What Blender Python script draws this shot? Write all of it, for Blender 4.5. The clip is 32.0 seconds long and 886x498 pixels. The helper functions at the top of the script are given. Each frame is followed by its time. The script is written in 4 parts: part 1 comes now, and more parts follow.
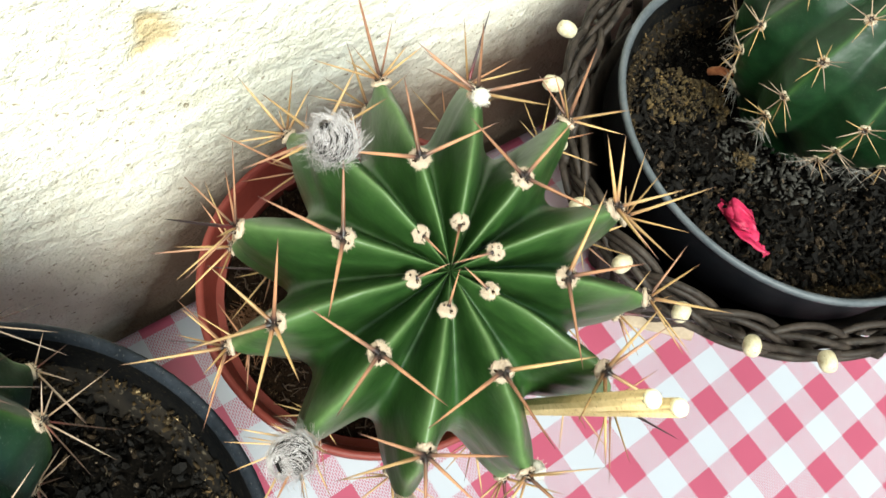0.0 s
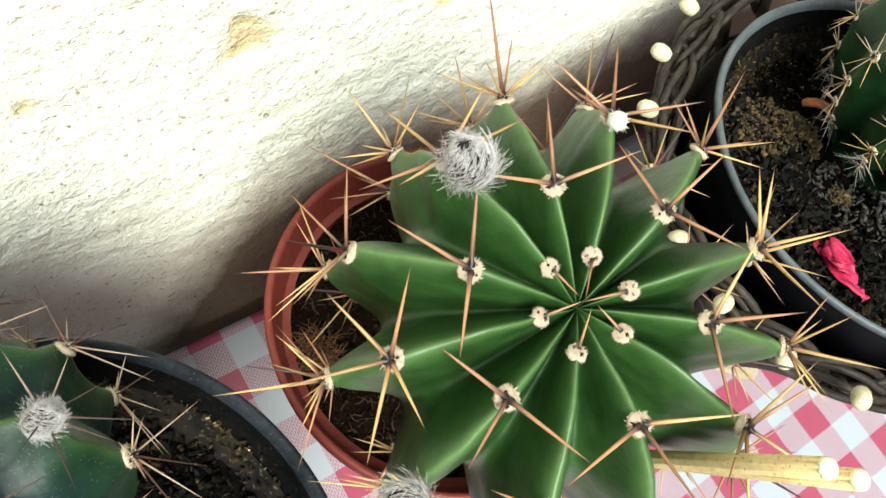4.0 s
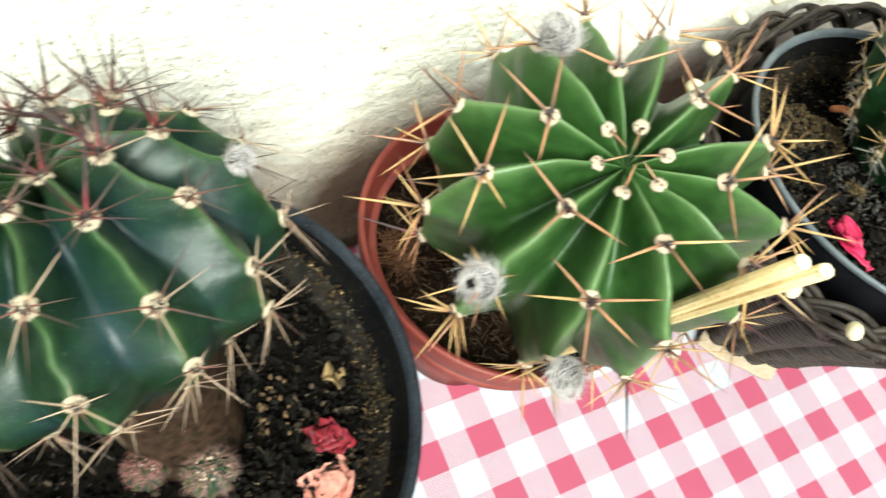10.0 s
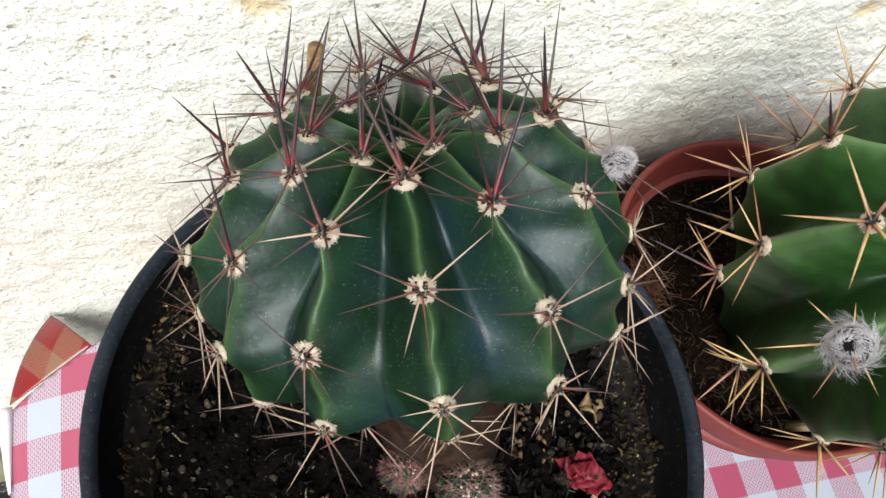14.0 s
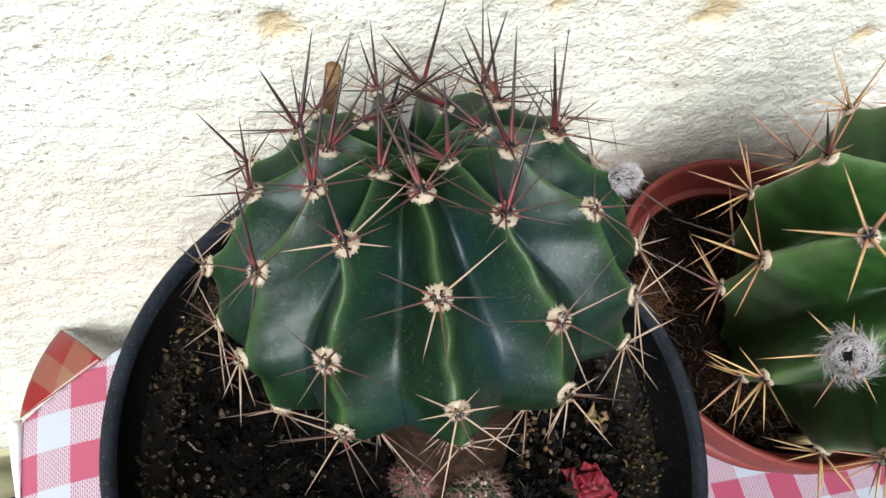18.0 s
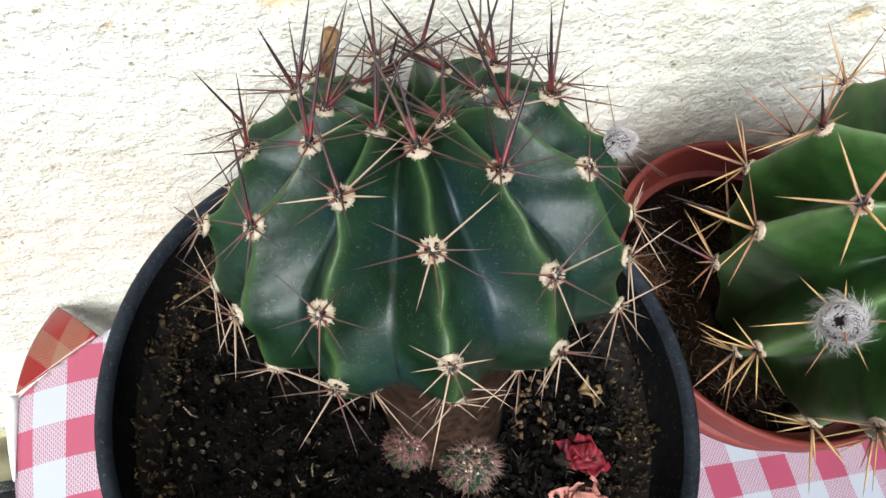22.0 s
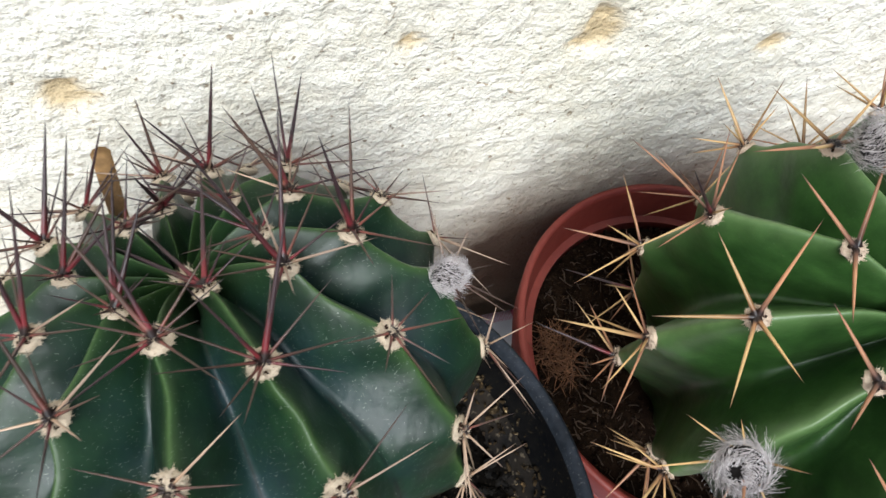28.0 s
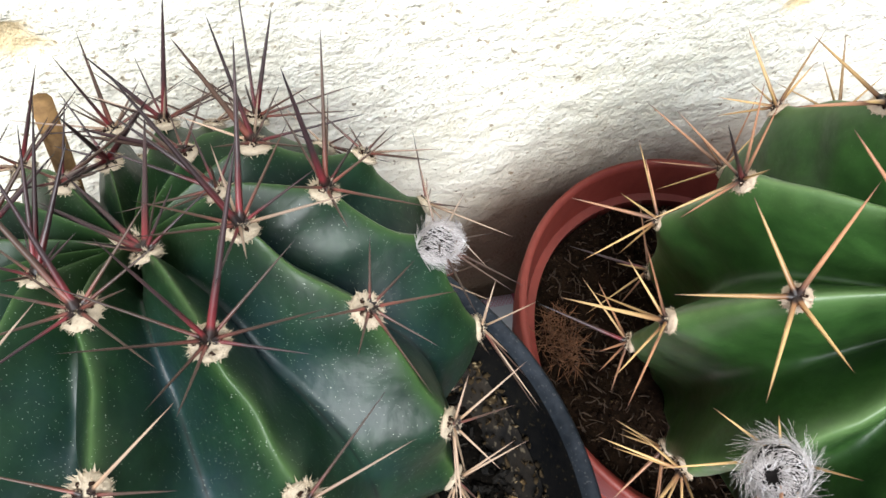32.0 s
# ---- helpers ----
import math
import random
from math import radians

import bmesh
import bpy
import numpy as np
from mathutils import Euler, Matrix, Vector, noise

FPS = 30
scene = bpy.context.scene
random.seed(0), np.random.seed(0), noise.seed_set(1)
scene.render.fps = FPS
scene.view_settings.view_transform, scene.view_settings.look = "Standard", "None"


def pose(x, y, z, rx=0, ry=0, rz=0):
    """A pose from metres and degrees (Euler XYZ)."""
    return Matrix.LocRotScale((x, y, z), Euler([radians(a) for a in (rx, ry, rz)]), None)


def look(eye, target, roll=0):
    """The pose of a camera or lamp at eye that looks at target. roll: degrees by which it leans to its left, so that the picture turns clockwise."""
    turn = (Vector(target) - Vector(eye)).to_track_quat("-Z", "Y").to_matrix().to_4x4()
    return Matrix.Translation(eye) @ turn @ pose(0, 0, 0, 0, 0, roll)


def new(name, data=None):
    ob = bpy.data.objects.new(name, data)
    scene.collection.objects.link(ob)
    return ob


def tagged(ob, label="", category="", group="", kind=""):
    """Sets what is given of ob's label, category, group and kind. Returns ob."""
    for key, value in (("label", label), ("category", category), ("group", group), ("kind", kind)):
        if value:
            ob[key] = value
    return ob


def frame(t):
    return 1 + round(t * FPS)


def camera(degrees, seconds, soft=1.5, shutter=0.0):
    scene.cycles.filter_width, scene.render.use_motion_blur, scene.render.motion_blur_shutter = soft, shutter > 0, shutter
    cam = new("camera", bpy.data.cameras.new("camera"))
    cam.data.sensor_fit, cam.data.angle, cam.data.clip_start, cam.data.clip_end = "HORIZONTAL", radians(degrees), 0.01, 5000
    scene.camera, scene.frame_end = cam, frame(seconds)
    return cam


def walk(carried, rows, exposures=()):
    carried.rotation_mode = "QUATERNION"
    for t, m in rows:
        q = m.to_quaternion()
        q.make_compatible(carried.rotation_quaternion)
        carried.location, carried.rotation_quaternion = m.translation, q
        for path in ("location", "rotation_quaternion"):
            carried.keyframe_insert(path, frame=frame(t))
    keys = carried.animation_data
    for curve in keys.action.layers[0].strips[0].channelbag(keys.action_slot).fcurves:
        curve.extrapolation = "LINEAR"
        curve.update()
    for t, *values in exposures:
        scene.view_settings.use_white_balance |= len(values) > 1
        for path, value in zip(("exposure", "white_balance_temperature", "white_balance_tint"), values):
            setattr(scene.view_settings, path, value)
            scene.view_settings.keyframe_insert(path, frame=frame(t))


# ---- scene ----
cam = camera(60.7, 32.0, soft=1.5, shutter=0.3)
# seconds, eye in metres, turn in degrees
PATH = [
    (0, -0.07877, -0.04453, 0.46081, 24.912, -11.765, -34.883),
    (0.5, -0.08049, -0.05618, 0.46349, 24.372, -11.324, -35.201),
    (1, -0.07750, -0.05918, 0.46704, 25.037, -11.153, -35.493),
    (1.5, -0.08202, -0.06065, 0.46298, 25.002, -11.168, -35.022),
    (2, -0.08805, -0.05793, 0.46664, 25.297, -10.947, -34.881),
    (2.5, -0.09611, -0.05844, 0.46628, 25.644, -10.986, -34.437),
    (3, -0.10065, -0.04339, 0.44721, 26.059, -11.358, -33.182),
    (3.5, -0.10088, -0.02497, 0.44024, 25.817, -11.981, -32.144),
    (5.5, -0.06430, -0.01695, 0.43240, 25.962, -12.897, -32.925),
    (5.8, -0.07264, -0.03971, 0.42109, 27.026, -13.236, -33.822),
    (6, -0.07423, -0.04404, 0.41893, 27.229, -13.300, -33.993),
    (6.5, -0.08453, -0.05402, 0.41404, 26.802, -13.052, -34.226),
    (7, -0.08414, -0.06405, 0.40340, 26.267, -12.207, -33.934),
    (7.5, -0.08268, -0.05936, 0.40575, 26.593, -12.667, -33.818),
    (8, -0.07692, -0.06518, 0.41257, 27.061, -12.507, -33.671),
    (8.5, -0.07670, -0.06794, 0.41336, 27.267, -12.557, -34.096),
    (9, -0.08438, -0.08672, 0.42250, 29.728, -12.229, -32.664),
    (9.5, -0.11504, -0.10186, 0.44402, 30.248, -13.949, -29.170),
    (10, -0.15639, -0.09312, 0.45772, 29.591, -13.114, -24.157),
    (10.5, -0.21804, -0.08798, 0.45773, 28.429, -12.621, -17.974),
    (11, -0.28004, -0.06013, 0.46616, 27.771, -13.573, -13.470),
    (11.5, -0.31187, -0.04898, 0.48491, 25.625, -12.435, -11.906),
    (12, -0.28231, -0.05108, 0.43970, 24.387, -13.112, -13.008),
    (12.5, -0.24606, -0.06217, 0.42813, 25.735, -12.412, -12.500),
    (13, -0.23255, -0.06369, 0.42408, 26.909, -12.329, -12.357),
    (13.5, -0.22583, -0.06120, 0.41911, 27.477, -12.309, -12.129),
    (14, -0.22125, -0.05835, 0.41866, 27.859, -12.615, -11.861),
    (14.5, -0.21337, -0.06181, 0.41737, 28.156, -12.169, -12.230),
    (16.5, -0.21800, -0.06157, 0.42112, 28.989, -12.225, -11.800),
    (17, -0.22187, -0.06211, 0.41972, 29.120, -12.413, -11.705),
    (17.5, -0.22322, -0.06193, 0.42352, 29.471, -12.442, -11.775),
    (18, -0.22734, -0.06280, 0.42305, 29.393, -12.795, -11.756),
    (18.5, -0.23075, -0.06542, 0.42116, 29.438, -12.568, -11.608),
    (19, -0.22764, -0.06506, 0.42491, 29.150, -12.321, -11.834),
    (19.5, -0.22620, -0.06848, 0.42643, 29.267, -12.443, -11.781),
    (20, -0.22785, -0.06934, 0.42213, 29.042, -12.509, -11.620),
    (20.5, -0.22660, -0.06976, 0.42141, 29.154, -12.913, -11.636),
    (21, -0.23025, -0.07008, 0.41866, 29.091, -13.159, -11.427),
    (21.5, -0.23064, -0.07012, 0.42118, 29.259, -13.139, -11.266),
    (22, -0.22754, -0.07251, 0.41933, 29.183, -13.183, -11.297),
    (22.5, -0.22376, -0.07649, 0.41807, 29.257, -12.994, -11.611),
    (23, -0.22512, -0.07728, 0.41799, 28.999, -13.218, -11.494),
    (23.5, -0.22203, -0.07906, 0.41851, 28.911, -13.359, -11.334),
    (24, -0.22144, -0.07780, 0.42239, 29.772, -13.277, -11.717),
    (24.5, -0.22215, -0.07538, 0.42456, 30.439, -13.111, -11.967),
    (26.5, -0.21826, -0.05449, 0.43613, 30.937, -10.961, -14.491),
    (27, -0.19784, -0.04390, 0.43402, 31.255, -10.497, -16.847),
    (27.5, -0.18422, -0.03982, 0.42234, 30.425, -11.353, -16.705),
    (28, -0.17028, -0.02995, 0.41252, 29.739, -11.863, -16.179),
    (28.5, -0.15883, -0.02380, 0.39647, 29.195, -11.784, -16.366),
    (29, -0.15960, -0.00967, 0.38563, 28.522, -11.736, -15.880),
    (29.5, -0.16045, -0.01398, 0.38801, 28.656, -11.841, -16.110),
    (30, -0.15977, -0.02234, 0.39197, 29.285, -11.713, -16.402),
    (30.5, -0.15890, -0.02342, 0.39127, 29.553, -11.841, -16.463),
    (31, -0.16277, -0.02159, 0.38952, 29.436, -11.845, -16.108),
    (31.5, -0.16453, -0.02106, 0.38679, 29.289, -12.016, -15.970),
    (32, -0.16106, -0.02400, 0.38953, 28.704, -12.043, -15.574),
]
# seconds, stops, kelvin, tint
EXPOSURES = [(0.0, 0.60, 6150, -3), (2.5, 0.60, 6150, -3), (3.5, 0.64, 6150, -4), (5.5, 0.34, 6150, -3), (6.0, 0.48, 6150, -3), (7.0, 0.72, 6150, -4), (9.0, 0.76, 6150, -5), (10.0, 0.90, 6150, -6), (10.4, 0.70, 6150, -5), (11.0, -0.34, 6450, 0), (12.0, -0.50, 6450, 0), (12.6, 0.06, 6100, 3),
             (13.2, 0.14, 5800, 7), (19.0, 0.12, 5800, 7), (23.0, 0.32, 5800, 7), (24.0, 0.48, 5750, 7), (24.5, 0.50, 5750, 7), (26.5, -0.22, 5800, 9), (27.4, -0.14, 5800, 9), (28.0, 0.06, 5800, 8), (29.0, 0.34, 5850, 7), (32.0, 0.48, 5850, 7)]
walk(cam, [(t, pose(x, y, z, rx, ry, rz)) for t, x, y, z, rx, ry, rz in PATH], EXPOSURES)

# ---- world and sun ----
world = bpy.data.worlds.new("world")
scene.world = world
world.use_nodes = True
wn, wl = world.node_tree.nodes, world.node_tree.links
sky = wn.new("ShaderNodeTexSky")
sky.sky_type, sky.sun_disc = "NISHITA", False
SUN_ELEVATION, SUN_AZIMUTH = 49.0, 246.0  # degrees; azimuth of the sun from +x, anticlockwise
sky.dust_density = 4.0
sky.sun_elevation = radians(SUN_ELEVATION)
sky.sun_rotation = radians(90.0 - SUN_AZIMUTH)
wl.new(sky.outputs[0], wn["Background"].inputs[0])
wn["Background"].inputs[1].default_value = 0.075
sun = new("sun", bpy.data.lights.new("sun", "SUN"))
sun.data.energy, sun.data.angle, sun.data.color = 5.0, radians(35), (1.0, 0.97, 0.92)
_e, _a = radians(SUN_ELEVATION), radians(SUN_AZIMUTH)
sun.matrix_world = look((2 * math.cos(_e) * math.cos(_a), 2 * math.cos(_e) * math.sin(_a), 2 * math.sin(_e)), (0, 0, 0))

# ---- materials ----


def material(name, roughness=0.6, spec=0.5, metallic=0.0):
    m = bpy.data.materials.new(name)
    m.use_nodes = True
    n, l = m.node_tree.nodes, m.node_tree.links
    b = n["Principled BSDF"]
    b.inputs["Roughness"].default_value, b.inputs["Metallic"].default_value = roughness, metallic
    b.inputs["Specular IOR Level"].default_value = spec
    return m, n, l, b


def coords(n, l, kind="Object", scale=(1, 1, 1)):
    tc, mp = n.new("ShaderNodeTexCoord"), n.new("ShaderNodeMapping")
    mp.inputs["Scale"].default_value = scale
    l.new(tc.outputs[kind], mp.inputs[0])
    return mp.outputs[0]


def noise_tex(n, l, at, scale, detail=4.0, rough=0.55):
    t = n.new("ShaderNodeTexNoise")
    t.inputs["Scale"].default_value, t.inputs["Detail"].default_value, t.inputs["Roughness"].default_value = scale, detail, rough
    l.new(at, t.inputs["Vector"])
    return t.outputs["Fac"]


def ramp(n, l, fac, stops):
    r = n.new("ShaderNodeValToRGB")
    e = r.color_ramp.elements
    while len(e) < len(stops):
        e.new(0.5)
    for k, (p, c) in zip(e, stops):
        k.position, k.color = p, (*c, 1)
    l.new(fac, r.inputs[0])
    return r.outputs[0]


def mix(n, l, fac, a, b, mode="MIX"):
    m = n.new("ShaderNodeMix")
    m.data_type, m.blend_type = "RGBA", mode
    for k, v in ((0, fac), (6, a), (7, b)):
        if isinstance(v, (int, float)):
            m.inputs[k].default_value = v
        elif isinstance(v, tuple):
            m.inputs[k].default_value = (*v, 1)
        else:
            l.new(v, m.inputs[k])
    return m.outputs[2]


def calc(n, l, op, a, b=0.0, clamp=False):
    m = n.new("ShaderNodeMath")
    m.operation, m.use_clamp = op, clamp
    for k, v in ((0, a), (1, b)):
        if isinstance(v, (int, float)):
            m.inputs[k].default_value = v
        else:
            l.new(v, m.inputs[k])
    return m.outputs[0]


def bump(n, l, b, height, strength=0.3, distance=0.001):
    k = n.new("ShaderNodeBump")
    k.inputs["Strength"].default_value, k.inputs["Distance"].default_value = strength, distance
    l.new(height, k.inputs["Height"])
    l.new(k.outputs[0], b.inputs["Normal"])


def mottled(name, c1, c2, scale, roughness=0.7, c3=None, fine=6.0, bump_d=0.0006, spec=0.4, kind="Object"):
    """Two-scale mottling between c1 and c2, flecks of c3, fine relief."""
    m, n, l, b = material(name, roughness, spec)
    at = coords(n, l, kind)
    big, small = noise_tex(n, l, at, scale), noise_tex(n, l, at, scale * fine)
    col = ramp(n, l, calc(n, l, "ADD", calc(n, l, "MULTIPLY", big, 0.6), calc(n, l, "MULTIPLY", small, 0.4)), [(0.35, c1), (0.65, c2)])
    if c3:
        col = mix(n, l, ramp(n, l, noise_tex(n, l, at, scale * fine * 2.3, 2), [(0.62, (0, 0, 0)), (0.7, (1, 1, 1))]), col, c3)
    l.new(col, b.inputs["Base Color"])
    if bump_d:
        bump(n, l, b, small, 0.6, bump_d)
    return m


def gingham(name, red, pale):
    m, n, l, b = material(name, 0.32, 0.5)
    at = coords(n, l, "UV")
    sep = n.new("ShaderNodeSeparateXYZ")
    l.new(at, sep.inputs[0])
    at_x, at_y = sep.outputs[0], sep.outputs[1]

    def stripe(v, shift, step, width):
        w = calc(n, l, "FRACT", calc(n, l, "ADD", calc(n, l, "MULTIPLY", calc(n, l, "SUBTRACT", v, shift), 1 / step), 1000.0 + width / 2))
        return calc(n, l, "LESS_THAN", w, width)

    sx, sy = stripe(at_x, CHECK_X, 0.0399, 0.5), stripe(at_y, CHECK_Y, 0.0396, 0.5)
    both, one = calc(n, l, "MULTIPLY", sx, sy), calc(n, l, "ABSOLUTE", calc(n, l, "SUBTRACT", sx, sy))
    # the half-tone squares: rows of short woven dashes, every other row shifted
    row = calc(n, l, "FLOOR", calc(n, l, "MULTIPLY", sep.outputs[0], 1 / 0.00125))
    odd = calc(n, l, "MULTIPLY", calc(n, l, "MODULO", calc(n, l, "ABSOLUTE", row), 2.0), 0.0013)
    dash = stripe(calc(n, l, "ADD", sep.outputs[1], odd), 0.0, 0.0026, 0.74)
    line = stripe(sep.outputs[0], 0.00125 / 2, 0.00125, 0.62)
    weave = calc(n, l, "MULTIPLY", dash, line)
    fac = calc(n, l, "MAXIMUM", both, calc(n, l, "MULTIPLY", one, calc(n, l, "ADD", 0.10, calc(n, l, "MULTIPLY", weave, 0.72))))
    fade = noise_tex(n, l, at, 25, 3)
    r = mix(n, l, fade, tuple(c * 0.86 for c in red), red)
    w = mix(n, l, fade, tuple(c * 0.93 for c in pale), pale)
    l.new(mix(n, l, fac, w, r), b.inputs["Base Color"])
    bump(n, l, b, noise_tex(n, l, at, 900, 2), 0.15, 0.0002)
    return m


def flesh(name, dark, mid, crest, specks, roughness=0.38, gloss=0.24, sky_sheen=None):
    """Cactus skin: the ribs' edges are paler (attribute 'crest'), with waxy specks and scars."""
    m, n, l, b = material(name, roughness, gloss)
    at = coords(n, l)
    a = n.new("ShaderNodeAttribute")
    a.attribute_name = "crest"
    big, small = noise_tex(n, l, at, 45), noise_tex(n, l, at, 420, 3)
    col = mix(n, l, ramp(n, l, big, [(0.3, (0, 0, 0)), (0.7, (1, 1, 1))]), dark, mid)
    col = mix(n, l, 1.0, col, ramp(n, l, noise_tex(n, l, at, 190, 4, 0.65), [(0.3, (0.64, 0.68, 0.64)), (0.7, (1.30, 1.24, 1.2))]), "MULTIPLY")
    if sky_sheen:  # bluish sky reflection painted into the skin, strongest between the ribs
        g = n.new("ShaderNodeAttribute")
        g.attribute_name = "groove"
        sheen_mask = calc(n, l, "MULTIPLY", calc(n, l, "POWER", g.outputs["Fac"], 1.4), ramp(n, l, noise_tex(n, l, at, 38, 4, 0.6), [(0.38, (0, 0, 0)), (0.62, (1, 1, 1))]))
        col = mix(n, l, calc(n, l, "MULTIPLY", sheen_mask, 0.68), col, sky_sheen)
        # shade of the furrows painted as a broken near-black line down each valley
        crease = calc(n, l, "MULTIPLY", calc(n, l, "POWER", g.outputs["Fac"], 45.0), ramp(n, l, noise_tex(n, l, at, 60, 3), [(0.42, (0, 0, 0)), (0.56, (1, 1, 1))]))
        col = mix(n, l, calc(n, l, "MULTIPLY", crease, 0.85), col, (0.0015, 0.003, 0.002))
        y = n.new("ShaderNodeAttribute")
        y.attribute_name = "young"
        col = mix(n, l, calc(n, l, "MULTIPLY", y.outputs["Fac"], 0.6), col, (0.018, 0.042, 0.010))
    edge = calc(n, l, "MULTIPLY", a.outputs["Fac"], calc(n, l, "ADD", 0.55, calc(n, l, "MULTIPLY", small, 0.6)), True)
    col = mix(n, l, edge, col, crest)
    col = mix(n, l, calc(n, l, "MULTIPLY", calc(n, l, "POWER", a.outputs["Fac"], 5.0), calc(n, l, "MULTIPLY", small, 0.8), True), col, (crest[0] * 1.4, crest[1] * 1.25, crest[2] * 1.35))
    v = n.new("ShaderNodeTexVoronoi")
    v.inputs["Scale"].default_value = 1800
    l.new(at, v.inputs["Vector"])
    dots = calc(n, l, "MULTIPLY", calc(n, l, "LESS_THAN", v.outputs["Distance"], calc(n, l, "MULTIPLY", noise_tex(n, l, at, 900, 1), 0.23)), calc(n, l, "GREATER_THAN", noise_tex(n, l, at, 120, 5, 0.75), 0.44))
    col = mix(n, l, calc(n, l, "MULTIPLY", dots, specks), col, (0.30, 0.34, 0.28))
    scar = ramp(n, l, noise_tex(n, l, at, 130, 5, 0.7), [(0.7, (0, 0, 0)), (0.76, (1, 1, 1))])
    col = mix(n, l, calc(n, l, "MULTIPLY", scar, 0.35), col, (0.28, 0.27, 0.16))
    if sky_sheen:  # the old base has turned to brown cork
        k = n.new("ShaderNodeAttribute")
        k.attribute_name = "cork"
        bark = mix(n, l, ramp(n, l, noise_tex(n, l, at, 320, 4, 0.7), [(0.35, (0, 0, 0)), (0.7, (1, 1, 1))]), (0.008, 0.0045, 0.003), (0.055, 0.030, 0.019))
        col = mix(n, l, calc(n, l, "MULTIPLY", k.outputs["Fac"], calc(n, l, "ADD", 0.45, small), True), col, bark)
    l.new(col, b.inputs["Base Color"])
    l.new(calc(n, l, "ADD", roughness - 0.06, calc(n, l, "MULTIPLY", big, 0.16)), b.inputs["Roughness"])
    uneven = noise_tex(n, l, at, 85, 3, 0.5)
    bump(n, l, b, calc(n, l, "ADD", calc(n, l, "MULTIPLY", uneven, 0.8), calc(n, l, "MULTIPLY", small, 0.12)), 0.38, 0.0020)
    return m


def per_piece(m, lo, hi):
    """Each loose piece of the mesh takes its own tone between lo and hi."""
    n, l = m.node_tree.nodes, m.node_tree.links
    b = n["Principled BSDF"]
    old = b.inputs["Base Color"].links[0].from_socket
    g = n.new("ShaderNodeNewGeometry")
    l.new(mix(n, l, 1.0, old, ramp(n, l, g.outputs["Random Per Island"], [(0.0, lo), (0.8, lo), (1.0, hi)]), "MULTIPLY"), b.inputs["Base Color"])


def spine_mat(name, base, middle, tip):
    """Runs along the spine's own length, from base to tip, each spine a little lighter or darker."""
    m, n, l, b = material(name, 0.42, 0.45)
    tc = n.new("ShaderNodeAttribute")
    tc.attribute_name = "along"
    col = ramp(n, l, tc.outputs["Fac"], [(0.0, (0.012, 0.007, 0.006)), (0.03, (0.02, 0.011, 0.009)), (0.06, base), (0.33, middle), (0.75, middle), (1.0, tip)])
    o = n.new("ShaderNodeObjectInfo")
    col = mix(n, l, 1.0, col, ramp(n, l, o.outputs["Random"], [(0.0, (0.6, 0.55, 0.5)), (0.5, (1, 1, 1)), (1.0, (1.25, 1.2, 1.1))]), "MULTIPLY")
    l.new(col, b.inputs["Base Color"])
    return m


CHECK_X, CHECK_Y = 0.10025, -0.0665


def plaster():
    """Trowelled stucco: soft swellings, fine horizontal drag marks, grit and dark pinholes."""
    m, n, l, b = material("plaster", 0.92, 0.12)
    at, drag = coords(n, l), coords(n, l, "Object", (1.0, 1.0, 1.05))
    big, mid, grit = noise_tex(n, l, at, 20), noise_tex(n, l, drag, 185, 3, 0.6), noise_tex(n, l, at, 430, 3, 0.6)
    col = ramp(n, l, calc(n, l, "ADD", calc(n, l, "MULTIPLY", big, 0.5), calc(n, l, "MULTIPLY", mid, 0.5)), [(0.33, (0.76, 0.71, 0.57)), (0.60, (0.88, 0.85, 0.74))])
    col = mix(n, l, ramp(n, l, grit, [(0.60, (0, 0, 0)), (0.74, (1, 1, 1))]), col, (0.52, 0.46, 0.35))
    col = mix(n, l, ramp(n, l, noise_tex(n, l, at, 330, 3), [(0.64, (0, 0, 0)), (0.70, (1, 1, 1))]), col, (0.36, 0.30, 0.21))
    # rusty splash stains in a belt just above the table
    sep = n.new("ShaderNodeSeparateXYZ")
    l.new(at, sep.inputs[0])
    belt = ramp(n, l, calc(n, l, "ADD", calc(n, l, "MULTIPLY", sep.outputs[2], 3.4), 0.5), [(0.28, (0, 0, 0)), (0.42, (1, 1, 1)), (0.82, (0.85, 0.85, 0.85)), (1.0, (0, 0, 0))])
    splash = ramp(n, l, calc(n, l, "ADD", calc(n, l, "MULTIPLY", noise_tex(n, l, at, 13, 5, 0.6), 0.7), calc(n, l, "MULTIPLY", mid, 0.3)), [(0.40, (0, 0, 0)), (0.55, (1, 1, 1))])
    col = mix(n, l, calc(n, l, "MULTIPLY", calc(n, l, "MULTIPLY", belt, splash), 0.28), col, (0.42, 0.27, 0.15))
    # brown soil stain and the pots' shade painted up the wall's foot, higher behind the pots than at the table's end
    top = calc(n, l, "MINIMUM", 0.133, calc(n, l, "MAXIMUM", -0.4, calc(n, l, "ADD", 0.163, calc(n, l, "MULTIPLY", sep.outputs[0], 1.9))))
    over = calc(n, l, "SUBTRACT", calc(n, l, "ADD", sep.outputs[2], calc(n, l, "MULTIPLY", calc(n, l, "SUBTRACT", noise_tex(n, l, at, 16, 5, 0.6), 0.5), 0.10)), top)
    stain_shade = ramp(n, l, calc(n, l, "ADD", calc(n, l, "MULTIPLY", over, 8.0), 0.5), [(0.22, (1, 1, 1)), (0.80, (0, 0, 0))])
    col = mix(n, l, calc(n, l, "MULTIPLY", stain_shade, 0.93), col, (0.090, 0.048, 0.028))
    l.new(col, b.inputs["Base Color"])
